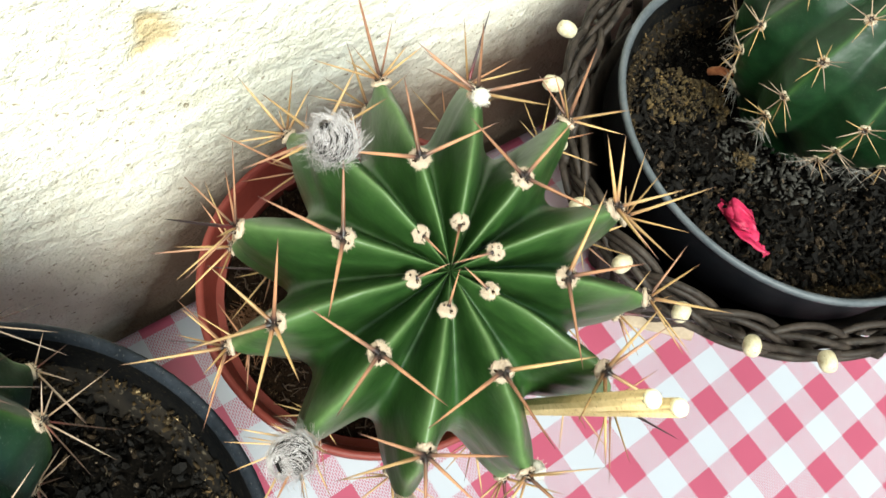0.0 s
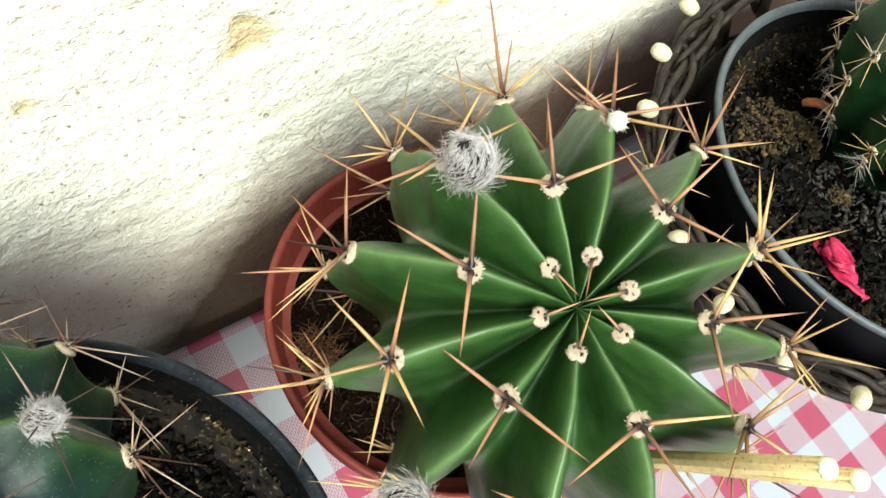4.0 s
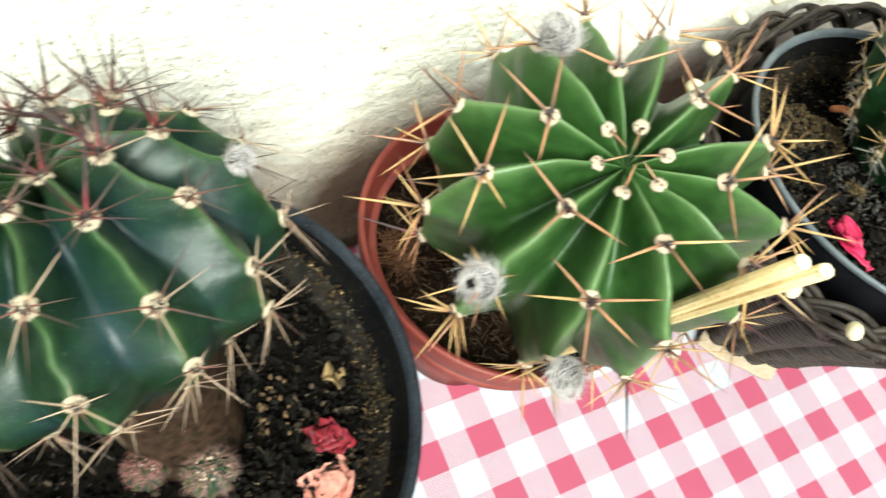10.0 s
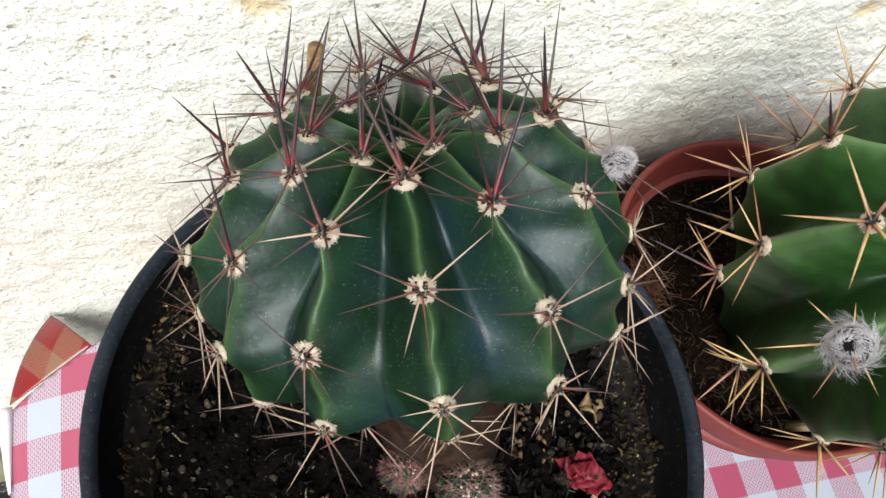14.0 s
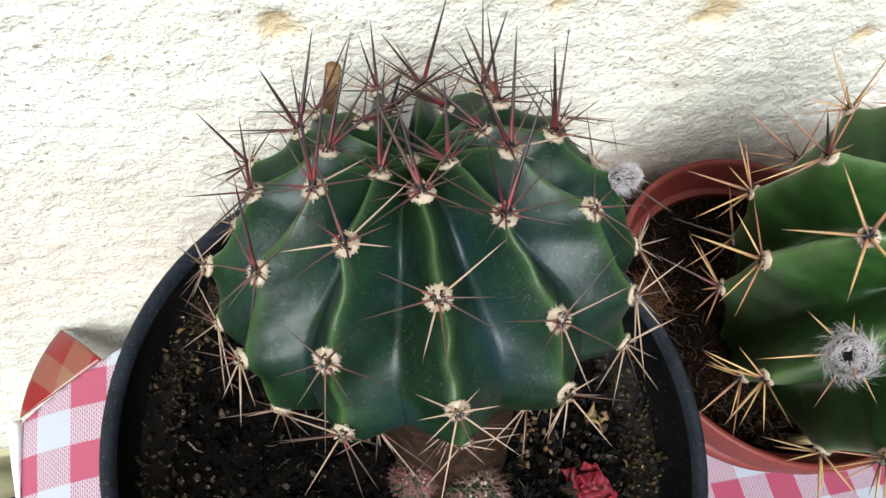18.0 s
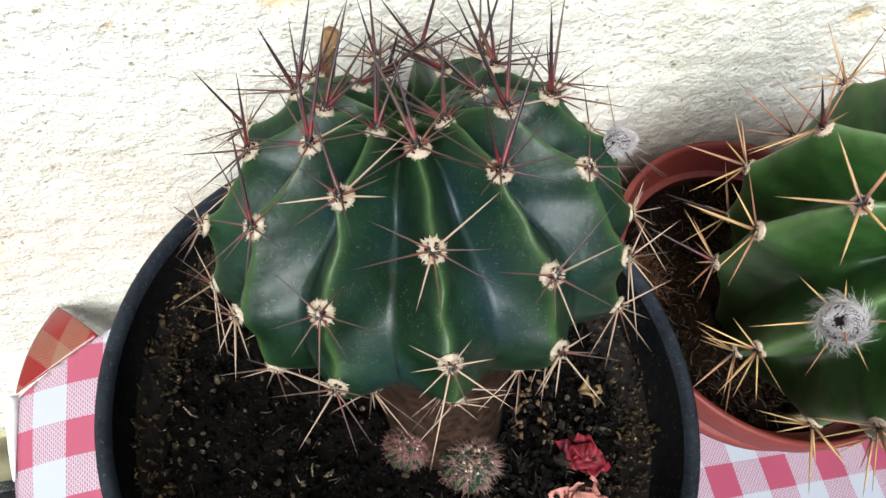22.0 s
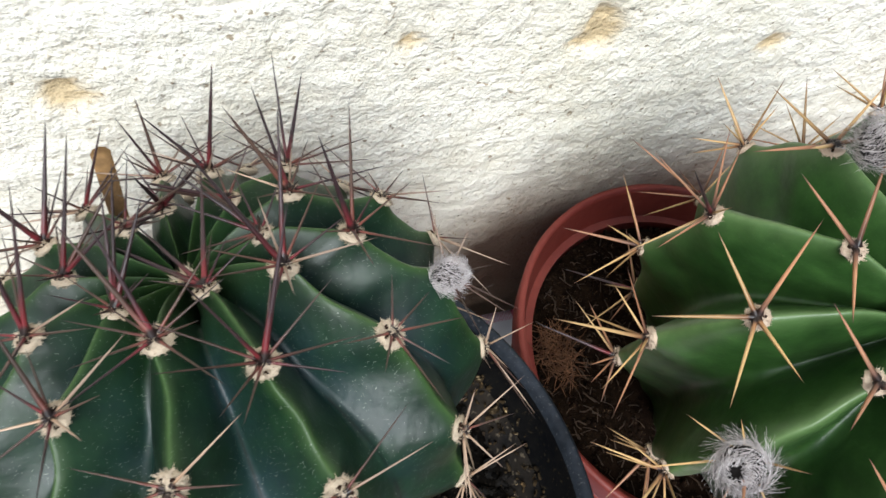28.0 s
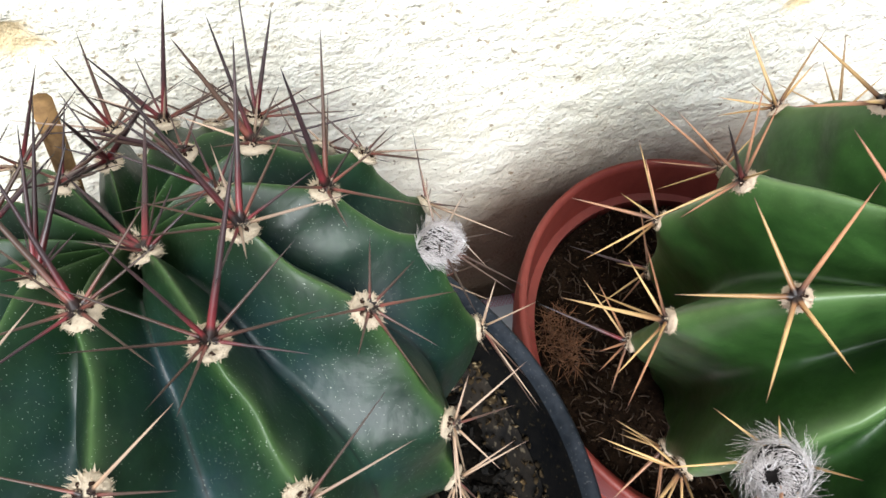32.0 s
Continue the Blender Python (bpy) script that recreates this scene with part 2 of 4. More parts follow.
    bump(n, l, b, calc(n, l, "ADD", calc(n, l, "MULTIPLY", mid, 0.64), calc(n, l, "MULTIPLY", grit, 0.36)), 0.70, 0.0042)
    return m


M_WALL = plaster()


def add_chips(m):
    """Bare yellowish undercoat where the plaster's skin has chipped off (attribute 'chip')."""
    n, l = m.node_tree.nodes, m.node_tree.links
    b = n["Principled BSDF"]
    old = b.inputs["Base Color"].links[0].from_socket
    a = n.new("ShaderNodeAttribute")
    a.attribute_name = "chip"
    l.new(mix(n, l, calc(n, l, "MULTIPLY", a.outputs["Fac"], 0.85), old, (0.56, 0.42, 0.22)), b.inputs["Base Color"])


add_chips(M_WALL)
M_BAND = mottled("painted_band", (0.54, 0.49, 0.27), (0.64, 0.58, 0.34), 14, 0.55)
M_GRANITE = mottled("granite", (0.008, 0.008, 0.01), (0.07, 0.07, 0.075), 170, 0.35, (0.42, 0.42, 0.42), 1.6, 0.0)
M_FLOOR = mottled("dark_floor", (0.006, 0.0055, 0.005), (0.018, 0.016, 0.014), 18, 0.6)
M_CLOTH = gingham("red_gingham_vinyl", (0.35, 0.072, 0.12), (0.41, 0.425, 0.465))
# darker copy of the same print: the folded corner's shade is in its colours
M_CLOTH_SHADED = gingham("shaded_gingham_vinyl", (0.20, 0.006, 0.006), (0.21, 0.105, 0.06))
M_LINING = mottled("white_lining", (0.72, 0.71, 0.70), (0.82, 0.81, 0.80), 60, 0.6)
M_CLAY = mottled("weathered_clay", (0.045, 0.014, 0.010), (0.085, 0.030, 0.020), 40, 0.7, (0.12, 0.08, 0.06), 6, 0.0004, 0.2)
M_WOOD = mottled("table_board", (0.16, 0.10, 0.06), (0.26, 0.17, 0.10), 30, 0.6)
M_BLACK = mottled("black_plastic", (0.003, 0.0035, 0.0045), (0.006, 0.007, 0.009), 40, 0.5, (0.012, 0.012, 0.012), 7, 0.0002, 0.03)
M_GREY = mottled("dusty_plastic", (0.05, 0.06, 0.068), (0.10, 0.11, 0.12), 60, 0.5, None, 6, 0.0002)
M_RIM = mottled("worn_black_plastic", (0.009, 0.011, 0.014), (0.022, 0.026, 0.033), 50, 0.45, (0.05, 0.05, 0.05), 8, 0.0002, 0.08)
M_CRUST = mottled("dried_soil_crust", (0.009, 0.0074, 0.0055), (0.066, 0.049, 0.028), 45, 0.9, (0.30, 0.25, 0.17), 4, 0.0006, 0.1)
per_piece(M_CRUST, (0.55, 0.5, 0.42), (2.2, 1.9, 1.45))
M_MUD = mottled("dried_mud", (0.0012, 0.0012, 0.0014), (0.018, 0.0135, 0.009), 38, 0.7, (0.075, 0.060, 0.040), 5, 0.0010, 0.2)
M_DIRTY = mottled("dirty_plastic", (0.0025, 0.0027, 0.0033), (0.007, 0.0066, 0.006), 55, 0.65, (0.025, 0.020, 0.013), 5, 0.0005, 0.03)
M_TERRA = mottled("terracotta_plastic", (0.13, 0.022, 0.016), (0.18, 0.035, 0.025), 35, 0.5, None, 7, 0.0003, 0.3)
M_SOIL = mottled("potting_soil", (0.001, 0.0009, 0.0007), (0.0045, 0.0036, 0.0028), 120, 0.95, (0.02, 0.016, 0.012), 4, 0.0015, 0.03)
M_PEAT = mottled("peaty_soil", (0.003, 0.0018, 0.0012), (0.013, 0.0075, 0.0045), 120, 0.95, (0.03, 0.018, 0.010), 4, 0.0015, 0.03)
M_PEAT_CRUMB = mottled("peat_crumb", (0.003, 0.0018, 0.0012), (0.018, 0.010, 0.0055), 150, 0.95, (0.10, 0.065, 0.035), 3, 0.0008, 0.05)
M_RUST_FIBRE = mottled("peat_fibre", (0.012, 0.0065, 0.0035), (0.06, 0.034, 0.018), 150, 0.9)
M_CLOD = mottled("soil_crumb", (0.003, 0.0025, 0.002), (0.013, 0.011, 0.009), 150, 0.95, (0.06, 0.052, 0.042), 3, 0.0008, 0.05)
per_piece(M_CLOD, (0.22, 0.22, 0.22), (7.0, 6.2, 5.2))
M_BARK = mottled("bark_chip", (0.004, 0.003, 0.002), (0.022, 0.016, 0.010), 260, 0.75, (0.10, 0.08, 0.055), 3, 0.0008, 0.15)
per_piece(M_BARK, (0.2, 0.2, 0.2), (2.3, 2.0, 1.6))
M_FIBRE = mottled("bark_splinter", (0.010, 0.008, 0.006), (0.052, 0.042, 0.030), 200, 0.8, (0.20, 0.17, 0.13), 3, 0.0005, 0.2)
per_piece(M_FIBRE, (0.45, 0.45, 0.45), (3.0, 2.8, 2.4))
M_LIME = mottled("grey_lime_crust", (0.015, 0.014, 0.012), (0.07, 0.066, 0.058), 200, 0.95, None, 4, 0.0006, 0.05)
M_MOSS = mottled("dry_moss", (0.022, 0.014, 0.005), (0.13, 0.085, 0.028), 190, 0.95, (0.22, 0.16, 0.07), 3, 0.0012)
per_piece(M_MOSS, (0.6, 0.6, 0.6), (1.7, 1.6, 1.5))
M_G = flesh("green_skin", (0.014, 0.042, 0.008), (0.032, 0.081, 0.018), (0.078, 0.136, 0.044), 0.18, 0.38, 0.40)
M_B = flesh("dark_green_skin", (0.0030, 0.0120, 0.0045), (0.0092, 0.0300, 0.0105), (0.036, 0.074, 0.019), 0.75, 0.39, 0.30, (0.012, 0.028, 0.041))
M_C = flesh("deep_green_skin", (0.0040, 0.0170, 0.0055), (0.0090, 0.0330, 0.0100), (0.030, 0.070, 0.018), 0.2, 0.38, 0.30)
M_FELT = mottled("areole_felt", (0.50, 0.36, 0.25), (0.76, 0.64, 0.50), 500, 0.95, None, 3, 0.0006, 0.1)
M_SP_Y = spine_mat("straw_spine", (0.22, 0.11, 0.05), (0.46, 0.30, 0.13), (0.09, 0.035, 0.025))
M_SP_R = spine_mat("rosy_spine", (0.10, 0.05, 0.035), (0.36, 0.18, 0.10), (0.05, 0.022, 0.022))
M_SP_D = spine_mat("dark_spine", (0.13, 0.016, 0.020), (0.032, 0.017, 0.019), (0.010, 0.008, 0.009))
M_SP_M = spine_mat("mauve_spine", (0.14, 0.045, 0.034), (0.058, 0.034, 0.025), (0.02, 0.013, 0.013))
M_SP_W = spine_mat("pale_spine", (0.30, 0.20, 0.13), (0.34, 0.25, 0.19), (0.09, 0.05, 0.04))
M_SP_G = spine_mat("old_grey_spine", (0.16, 0.15, 0.135), (0.24, 0.225, 0.20), (0.14, 0.125, 0.11))
M_FELT_W = mottled("white_areole_felt", (0.46, 0.34, 0.22), (0.78, 0.69, 0.54), 500, 0.95, None, 3, 0.0006, 0.1)
M_SOCKET = mottled("spine_socket", (0.012, 0.006, 0.004), (0.05, 0.026, 0.015), 400, 0.8, None, 3, 0.0003, 0.1)
M_WOOL = mottled("grey_wool", (0.42, 0.40, 0.40), (0.80, 0.78, 0.80), 300, 0.9, None, 3, 0.0)
per_piece(M_WOOL, (0.78, 0.74, 0.71), (1.25, 1.25, 1.25))
M_BUD = mottled("bud_core", (0.002, 0.0015, 0.0013), (0.014, 0.009, 0.007), 200, 0.9)
M_STAKE = mottled("weathered_stake", (0.10, 0.06, 0.03), (0.32, 0.19, 0.08), 60, 0.85, None, 6, 0.0006, 0.1)
M_PETAL = mottled("wilted_red_petal", (0.06, 0.004, 0.008), (0.24, 0.010, 0.022), 90, 0.55, None, 4, 0.0006)
M_PETAL3 = mottled("wilted_crimson_petal", (0.30, 0.008, 0.04), (0.52, 0.025, 0.10), 90, 0.55, None, 4, 0.0006)
M_FLAKE = mottled("golden_bark", (0.10, 0.06, 0.022), (0.34, 0.23, 0.10), 160, 0.85, None, 4, 0.0006)
M_PETAL2 = mottled("wilted_pink_petal", (0.40, 0.13, 0.10), (0.56, 0.27, 0.21), 90, 0.6, None, 4, 0.0006)
M_CORK = mottled("corky_base", (0.04, 0.024, 0.012), (0.17, 0.10, 0.042), 110, 0.95, None, 4, 0.001)
M_REED = mottled("pale_reed", (0.50, 0.36, 0.16), (0.72, 0.56, 0.30), 90, 0.6, (0.3, 0.2, 0.09), 5, 0.0003)
M_REED_END = mottled("cut_reed_end", (0.78, 0.68, 0.42), (0.88, 0.80, 0.56), 200, 0.7)
M_WICKER = mottled("brown_wicker", (0.010, 0.0075, 0.006), (0.048, 0.036, 0.028), 110, 0.55, None, 5, 0.0005, 0.2)
M_BEAD = mottled("cream_bead", (0.46, 0.39, 0.24), (0.66, 0.60, 0.43), 130, 0.4, (0.28, 0.20, 0.09), 5, 0.0003)
M_WHITE = mottled("white_wool", (0.52, 0.47, 0.39), (0.74, 0.70, 0.62), 400, 0.95)
M_PAPER = mottled("pale_paper", (0.24, 0.18, 0.12), (0.36, 0.28, 0.20), 70, 0.75)
M_HUSK = mottled("orange_husk", (0.20, 0.06, 0.025), (0.42, 0.16, 0.06), 150, 0.8)
M_RUST = mottled("rusty_fibre", (0.07, 0.028, 0.012), (0.22, 0.10, 0.042), 150, 0.9)
M_PUP_R = mottled("rusty_fine_spines", (0.16, 0.05, 0.042), (0.32, 0.16, 0.135), 120, 0.7)
M_PUP_W = mottled("pale_fine_spines", (0.16, 0.075, 0.055), (0.32, 0.21, 0.17), 120, 0.7)
M_LEAF = mottled("leaf", (0.006, 0.034, 0.006), (0.012, 0.055, 0.013), 40, 0.6, None, 6, 0.0006, 0.2)

# ---- building helpers ----


def part(name, bm, mat, parent=None, label="", smooth=True):
    """Links a bmesh as one mesh object, under a thing or a part."""
    me = bpy.data.meshes.new(name)
    bm.to_mesh(me)
    bm.free()
    for p in me.polygons:
        p.use_smooth = smooth
    for m in mat if isinstance(mat, (list, tuple)) else (mat,):
        me.materials.append(m)
    ob = new(name, me)
    if parent:
        ob.parent = parent
    return tagged(ob, label)


def thing(name, at, label, category, group="", kind=""):
    ob = new(name)
    ob.location = at
    ob.empty_display_size = 0.02
    return tagged(ob, label, category, group, kind)


def lathe(profile, segs=96, wobble=0.0, close=False):
    """A turned form from (radius, height) pairs."""
    bm = bmesh.new()
    rings = []
    for k, (r, z) in enumerate(profile):
        ring = []
        for i in range(segs):
            a = 2 * math.pi * i / segs
            rr = r * (1 + wobble * noise.noise((3 * math.cos(a), 3 * math.sin(a), 20 * z)))
            ring.append(bm.verts.new((rr * math.cos(a), rr * math.sin(a), z)))
        rings.append(ring)
    for a, b in zip(rings, rings[1:]):
        for i in range(segs):
            j = (i + 1) % segs
            bm.faces.new((a[i], a[j], b[j], b[i]))
    if close:
        bm.faces.new(rings[-1])
        bm.faces.new(rings[0][::-1])
    return bm


def block(x0, x1, y0, y1, z0, z1, bevel=0.0):
    bm = bmesh.new()
    bmesh.ops.create_cube(bm, size=1)
    for v in bm.verts:
        v.co = ((x0 + x1) / 2 + v.co.x * (x1 - x0), (y0 + y1) / 2 + v.co.y * (y1 - y0), (z0 + z1) / 2 + v.co.z * (z1 - z0))
    if bevel:
        bmesh.ops.bevel(bm, geom=bm.edges[:], offset=bevel, segments=3, affect="EDGES", profile=0.6)
    return bm


def tube(bm, pts, radius, sides=6, taper=None):
    """A rope of rings along pts, added to bm."""
    rings = []
    for k, p in enumerate(pts):
        p = Vector(p)
        d = (Vector(pts[min(k + 1, len(pts) - 1)]) - Vector(pts[max(k - 1, 0)])).normalized()
        s = d.cross(Vector((0.13, 0.29, 0.95))).normalized()
        u = s.cross(d)
        r = radius * (taper(k / (len(pts) - 1)) if taper else 1)
        rings.append([bm.verts.new(p + r * (math.cos(2 * math.pi * i / sides) * s + math.sin(2 * math.pi * i / sides) * u)) for i in range(sides)])
    for a, b in zip(rings, rings[1:]):
        for i in range(sides):
            j = (i + 1) % sides
            bm.faces.new((a[i], a[j], b[j], b[i]))
    bm.faces.new(rings[0][::-1])
    bm.faces.new(rings[-1])


def ico_template(sub):
    bm = bmesh.new()
    bmesh.ops.create_icosphere(bm, subdivisions=sub, radius=1)
    bm.verts.index_update()
    out = np.array([v.co[:] for v in bm.verts]), [[v.index for v in f.verts] for f in bm.faces]
    bm.free()
    return out


ICO = {1: ico_template(1), 2: ico_template(2)}


def blob(bm, at, size, rng, sub=1, rough=0.35):
    """A rough lump added to bm."""
    co, faces = ICO[sub]
    turn = Euler([rng.uniform(0, 6.3) for _ in range(3)]).to_matrix()
    sx, sy, sz = size if isinstance(size, tuple) else (size, size, size)
    at = Vector(at)
    vs = []
    for x, y, z in co:
        k = 1 + rng.uniform(-rough, rough)
        vs.append(bm.verts.new(turn @ Vector((x * sx * k, y * sy * k, z * sz * k)) + at))
    for f in faces:
        bm.faces.new([vs[i] for i in f])


def spline(pts, u):
    """Catmull-Rom through pts at u from 0 to 1."""
    n = len(pts) - 1
    x = min(max(u, 0), 1) * n
    i = min(int(x), n - 1)
    t = x - i
    p = [Vector((*pts[min(max(k, 0), n)], 0)) for k in (i - 1, i, i + 1, i + 2)]
    q = 0.5 * (2 * p[1] + (p[2] - p[0]) * t + (2 * p[0] - 5 * p[1] + 4 * p[2] - p[3]) * t**2 + (3 * p[1] - p[0] - 3 * p[2] + p[3]) * t**3)
    return q.x, q.y


# ---- the setting ----
WALL_Y = 0.139
# chips in the plaster: x, z, size
CHIPS = ((-0.021, 0.231, 0.010), (-0.092, 0.230, 0.004), (0.066, 0.2165, 0.006), (-0.2, 0.2175, 0.007), (-0.258, 0.201, 0.0022))


def build_wall():
    bm = bmesh.new()
    x0, x1, z0, z1, step = -0.95, 0.75, -0.27, 0.55, 0.0032
    nx, nz = round((x1 - x0) / step), round((z1 - z0) / step)
    lay = bm.verts.layers.float.new("chip")
    rows = []
    for j in range(nz + 1):
        row = []
        for i in range(nx + 1):
            x, z = x0 + i * step, z0 + j * step
            d = 0.0010 * noise.noise((x * 92, z * 92, 1.0)) + 0.0013 * noise.noise((x * 180, z * 180, 4.0)) + 0.0022 * noise.noise((x * 9, z * 9, 7.0))
            chip = 0.0
            for hx, hz, hr in CHIPS:
                q = math.hypot(x - hx, z - hz) / hr + 0.55 * noise.noise((x * 160, z * 160, 9.0))
                chip = max(chip, min(1.0, max(0.0, (1.15 - q) * 2.5)))
            d -= 0.0022 * chip
            v = bm.verts.new((x, WALL_Y - d, z))
            v[lay] = chip
            row.append(v)
        rows.append(row)
    for a, b in zip(rows, rows[1:]):
        for i in range(nx):
            bm.faces.new((a[i], a[i + 1], b[i + 1], b[i]))
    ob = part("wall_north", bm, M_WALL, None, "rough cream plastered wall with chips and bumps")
    tagged(ob, kind="structure", category="wall")
    b = part("wall_back", block(-4.0, 4.0, WALL_Y + 0.012, 0.4, -0.56, 2.4), M_WALL, None, "plain masonry behind the plaster", False)
    tagged(b, kind="structure", category="wall")
    b = part("painted_band", block(-0.95, 0.75, WALL_Y - 0.006, WALL_Y + 0.012, -0.41, -0.262, 0.003), M_BAND, None, "smooth yellow painted band low on the wall")
    tagged(b, kind="structure", category="trim")
    b = part("baseboard", block(-0.95, 0.75, WALL_Y - 0.016, WALL_Y + 0.012, -0.50, -0.41, 0.002), M_GRANITE, None, "speckled grey granite skirting")
    tagged(b, kind="structure", category="baseboard")
    b = part("floor", block(-30, 30, -30, 0.151, -0.56, -0.50), M_FLOOR, None, "dark stone floor", False)
    tagged(b, kind="structure", category="floor")


build_wall()


def build_table():
    t = thing("table", (0.1, -0.12, -0.50), "low wooden table under a checked cloth", "table")
    part("tabletop", block(-0.352, 0.5, -0.28, 0.195, 0.472, 0.4985, 0.003), M_WOOD, t)
    for x in (-0.32, 0.46):
        for y in (-0.24, 0.17):
            part("leg", block(x - 0.02, x + 0.02, y - 0.02, y + 0.02, 0.0, 0.472, 0.003), M_WOOD, t)


build_table()


def build_cloth():
    x0, x1, y0, y1, step = -0.342, 0.62, -0.42, 0.128, 0.004
    nx, ny = round((x1 - x0) / step), round((y1 - y0) / step)
    bm = bmesh.new()
    uv = bm.loops.layers.uv.new("print")
    rows = [[bm.verts.new((x0 + i * step, y0 + j * step, 0)) for i in range(nx + 1)] for j in range(ny + 1)]
    for a, b in zip(rows, rows[1:]):
        for i in range(nx):
            bm.faces.new((a[i], a[i + 1], b[i + 1], b[i]))
    # the back edge slants where the corner is folded away
    bmesh.ops.bisect_plane(bm, geom=bm.verts[:] + bm.edges[:] + bm.faces[:], plane_co=(-0.290, 0.1065, 0), plane_no=(-0.447, 0.894, 0), clear_outer=True)
    for f in bm.faces:
        for lp in f.loops:
            lp[uv].uv = lp.vert.co[:2]
    for v in bm.verts:
        x, y = v.co.x, v.co.y
        z = 0.0005 * noise.noise((x * 14, y * 14, 0)) + 0.0003 * noise.noise((x * 45, y * 45, 2))
        if x < -0.258:  # the end of the cloth bends down past the table's edge
            q = min(1.0, max(0.0, (y + 0.08) / 0.16))
            bend = 0.045 + 0.085 * q * q * (3 - 2 * q)  # it hangs steeper away from the wall
            run = -0.258 - x
            a = min(run / bend, 1.45)
            x, z = -0.258 - bend * math.sin(a) - (run - a * bend) * math.cos(a), z - bend * (1 - math.cos(a)) - (run - a * bend) * math.sin(a)
        v.co = (x, y, z)
    t = thing("tablecloth", (0, 0, 0.0), "red and white gingham vinyl tablecloth with a folded corner", "tablecloth")
    sheet = part("sheet", bm, (M_CLOTH, M_LINING, M_LINING), t)
    s = sheet.modifiers.new("thickness", "SOLIDIFY")
    s.thickness, s.offset, s.material_offset, s.material_offset_rim = 0.0012, -1, 1, 1
    # the corner, creased and hanging towards the wall
    bm = bmesh.new()
    uv = bm.loops.layers.uv.new("print")
    e, f, tip, mid = Vector((-0.291, 0.106, -0.0035)), Vector((-0.3345, 0.084, -0.022)), Vector((-0.3165, 0.1365, -0.028)), Vector((-0.3305, 0.112, -0.0185))
    flat, rows = {}, []
    for i in range(25):
        q = i / 24
        inner, outer = e.lerp(f, q), tip * (1 - q) ** 2 + mid * 2 * q * (1 - q) + f * q * q
        row = []
        for j in range(13):
            r = j / 12
            p = inner.lerp(outer, r) + Vector((0, 0, 0.004 * math.sin(math.pi * r) * (1 - q)))
            v = bm.verts.new(p)
            flat[v] = (-0.2887 - 0.066 * q, 0.1414 - (1 - r) * (outer - inner).length)
            row.append(v)
        rows.append(row)
    for a, b in zip(rows, rows[1:]):
        for j in range(12):
            g = bm.faces.new((a[j], a[j + 1], b[j + 1], b[j]))
            for lp in g.loops:
                lp[uv].uv = flat[lp.vert]
    o = part("folded_corner", bm, (M_CLOTH_SHADED, M_LINING), t, "corner bent down to the wall, its shade painted in deep red")
    s = o.modifiers.new("thickness", "SOLIDIFY")
    s.thickness, s.offset = 0.0010, 0
    # the turned-up white underside along the end
    bm = bmesh.new()
    rows = []
    for i in range(13):
        q = i / 12
        a = Vector((-0.3335, 0.083 - 0.045 * q, -0.0225 - 0.003 * q))
        rows.append((bm.verts.new(a), bm.verts.new(a + Vector((-0.0055 * (1 - q) ** 0.8 - 0.001, -0.001, 0.004 * (1 - q))))))
    for a, b in zip(rows, rows[1:]):
        bm.faces.new((a[0], a[1], b[1], b[0]))
    o = part("turned_hem", bm, M_LINING, t, "white underside of the cloth")
    o.modifiers.new("thickness", "SOLIDIFY").thickness = 0.0008


build_cloth()


# ---- pots ----
def soil_disc(r, z, seed, mound=0.004):
    bm = bmesh.new()
    rings, segs = 26, 90
    vs = []
    for k in range(rings + 1):
        rr = r * k / rings
        ring = []
        for i in range(segs):
            a = 2 * math.pi * i / segs
            x, y = rr * math.cos(a), rr * math.sin(a)
            h = mound * noise.noise((x * 30, y * 30, seed)) + 0.0035 * noise.noise((x * 110, y * 110, seed + 3)) + 0.002 * noise.noise((x * 260, y * 260, seed + 5))
            ring.append(bm.verts.new((x, y, z + h)))
        vs.append(ring)
    for a, b in zip(vs[1:], vs[2:]):
        for i in range(segs):
            j = (i + 1) % segs
            bm.faces.new((a[i], a[j], b[j], b[i]))
    bm.faces.new(vs[1])
    bmesh.ops.delete(bm, geom=vs[0], context="VERTS")
    return bm


def crumbs(r_in, r_out, z, count, seed, size=(0.0008, 0.0028), sector=None):
    rng = random.Random(seed)
    bm = bmesh.new()
    for _ in range(count):
        rr, a = math.sqrt(rng.uniform(r_in**2, r_out**2)), rng.uniform(*(sector or (0, 2 * math.pi)))
        s = rng.uniform(*size)
        blob(bm, (rr * math.cos(a), rr * math.sin(a), z + rng.uniform(-0.001, 0.003)), (s * rng.uniform(0.6, 1.5), s, s * rng.uniform(0.5, 1)), rng, 1)
    return bm


def chips(r_in, r_out, z, count, seed, length=(0.004, 0.013)):
    rng = random.Random(seed)
    bm = bmesh.new()
    for _ in range(count):
        rr, a = math.sqrt(rng.uniform(r_in**2, r_out**2)), rng.uniform(0, 2 * math.pi)
        d, ln = rng.uniform(0, 6.3), rng.uniform(*length)
        p = Vector((rr * math.cos(a), rr * math.sin(a), z + rng.uniform(0.001, 0.004)))
        e = Vector((math.cos(d), math.sin(d), rng.uniform(-0.3, 0.3))) * ln
        tube(bm, [p - e / 2, p + Vector((rng.gauss(0, 0.0006), rng.gauss(0, 0.0006), rng.uniform(0, 0.0015))), p + e / 2], rng.uniform(0.00012, 0.00036), 5)
    return bm


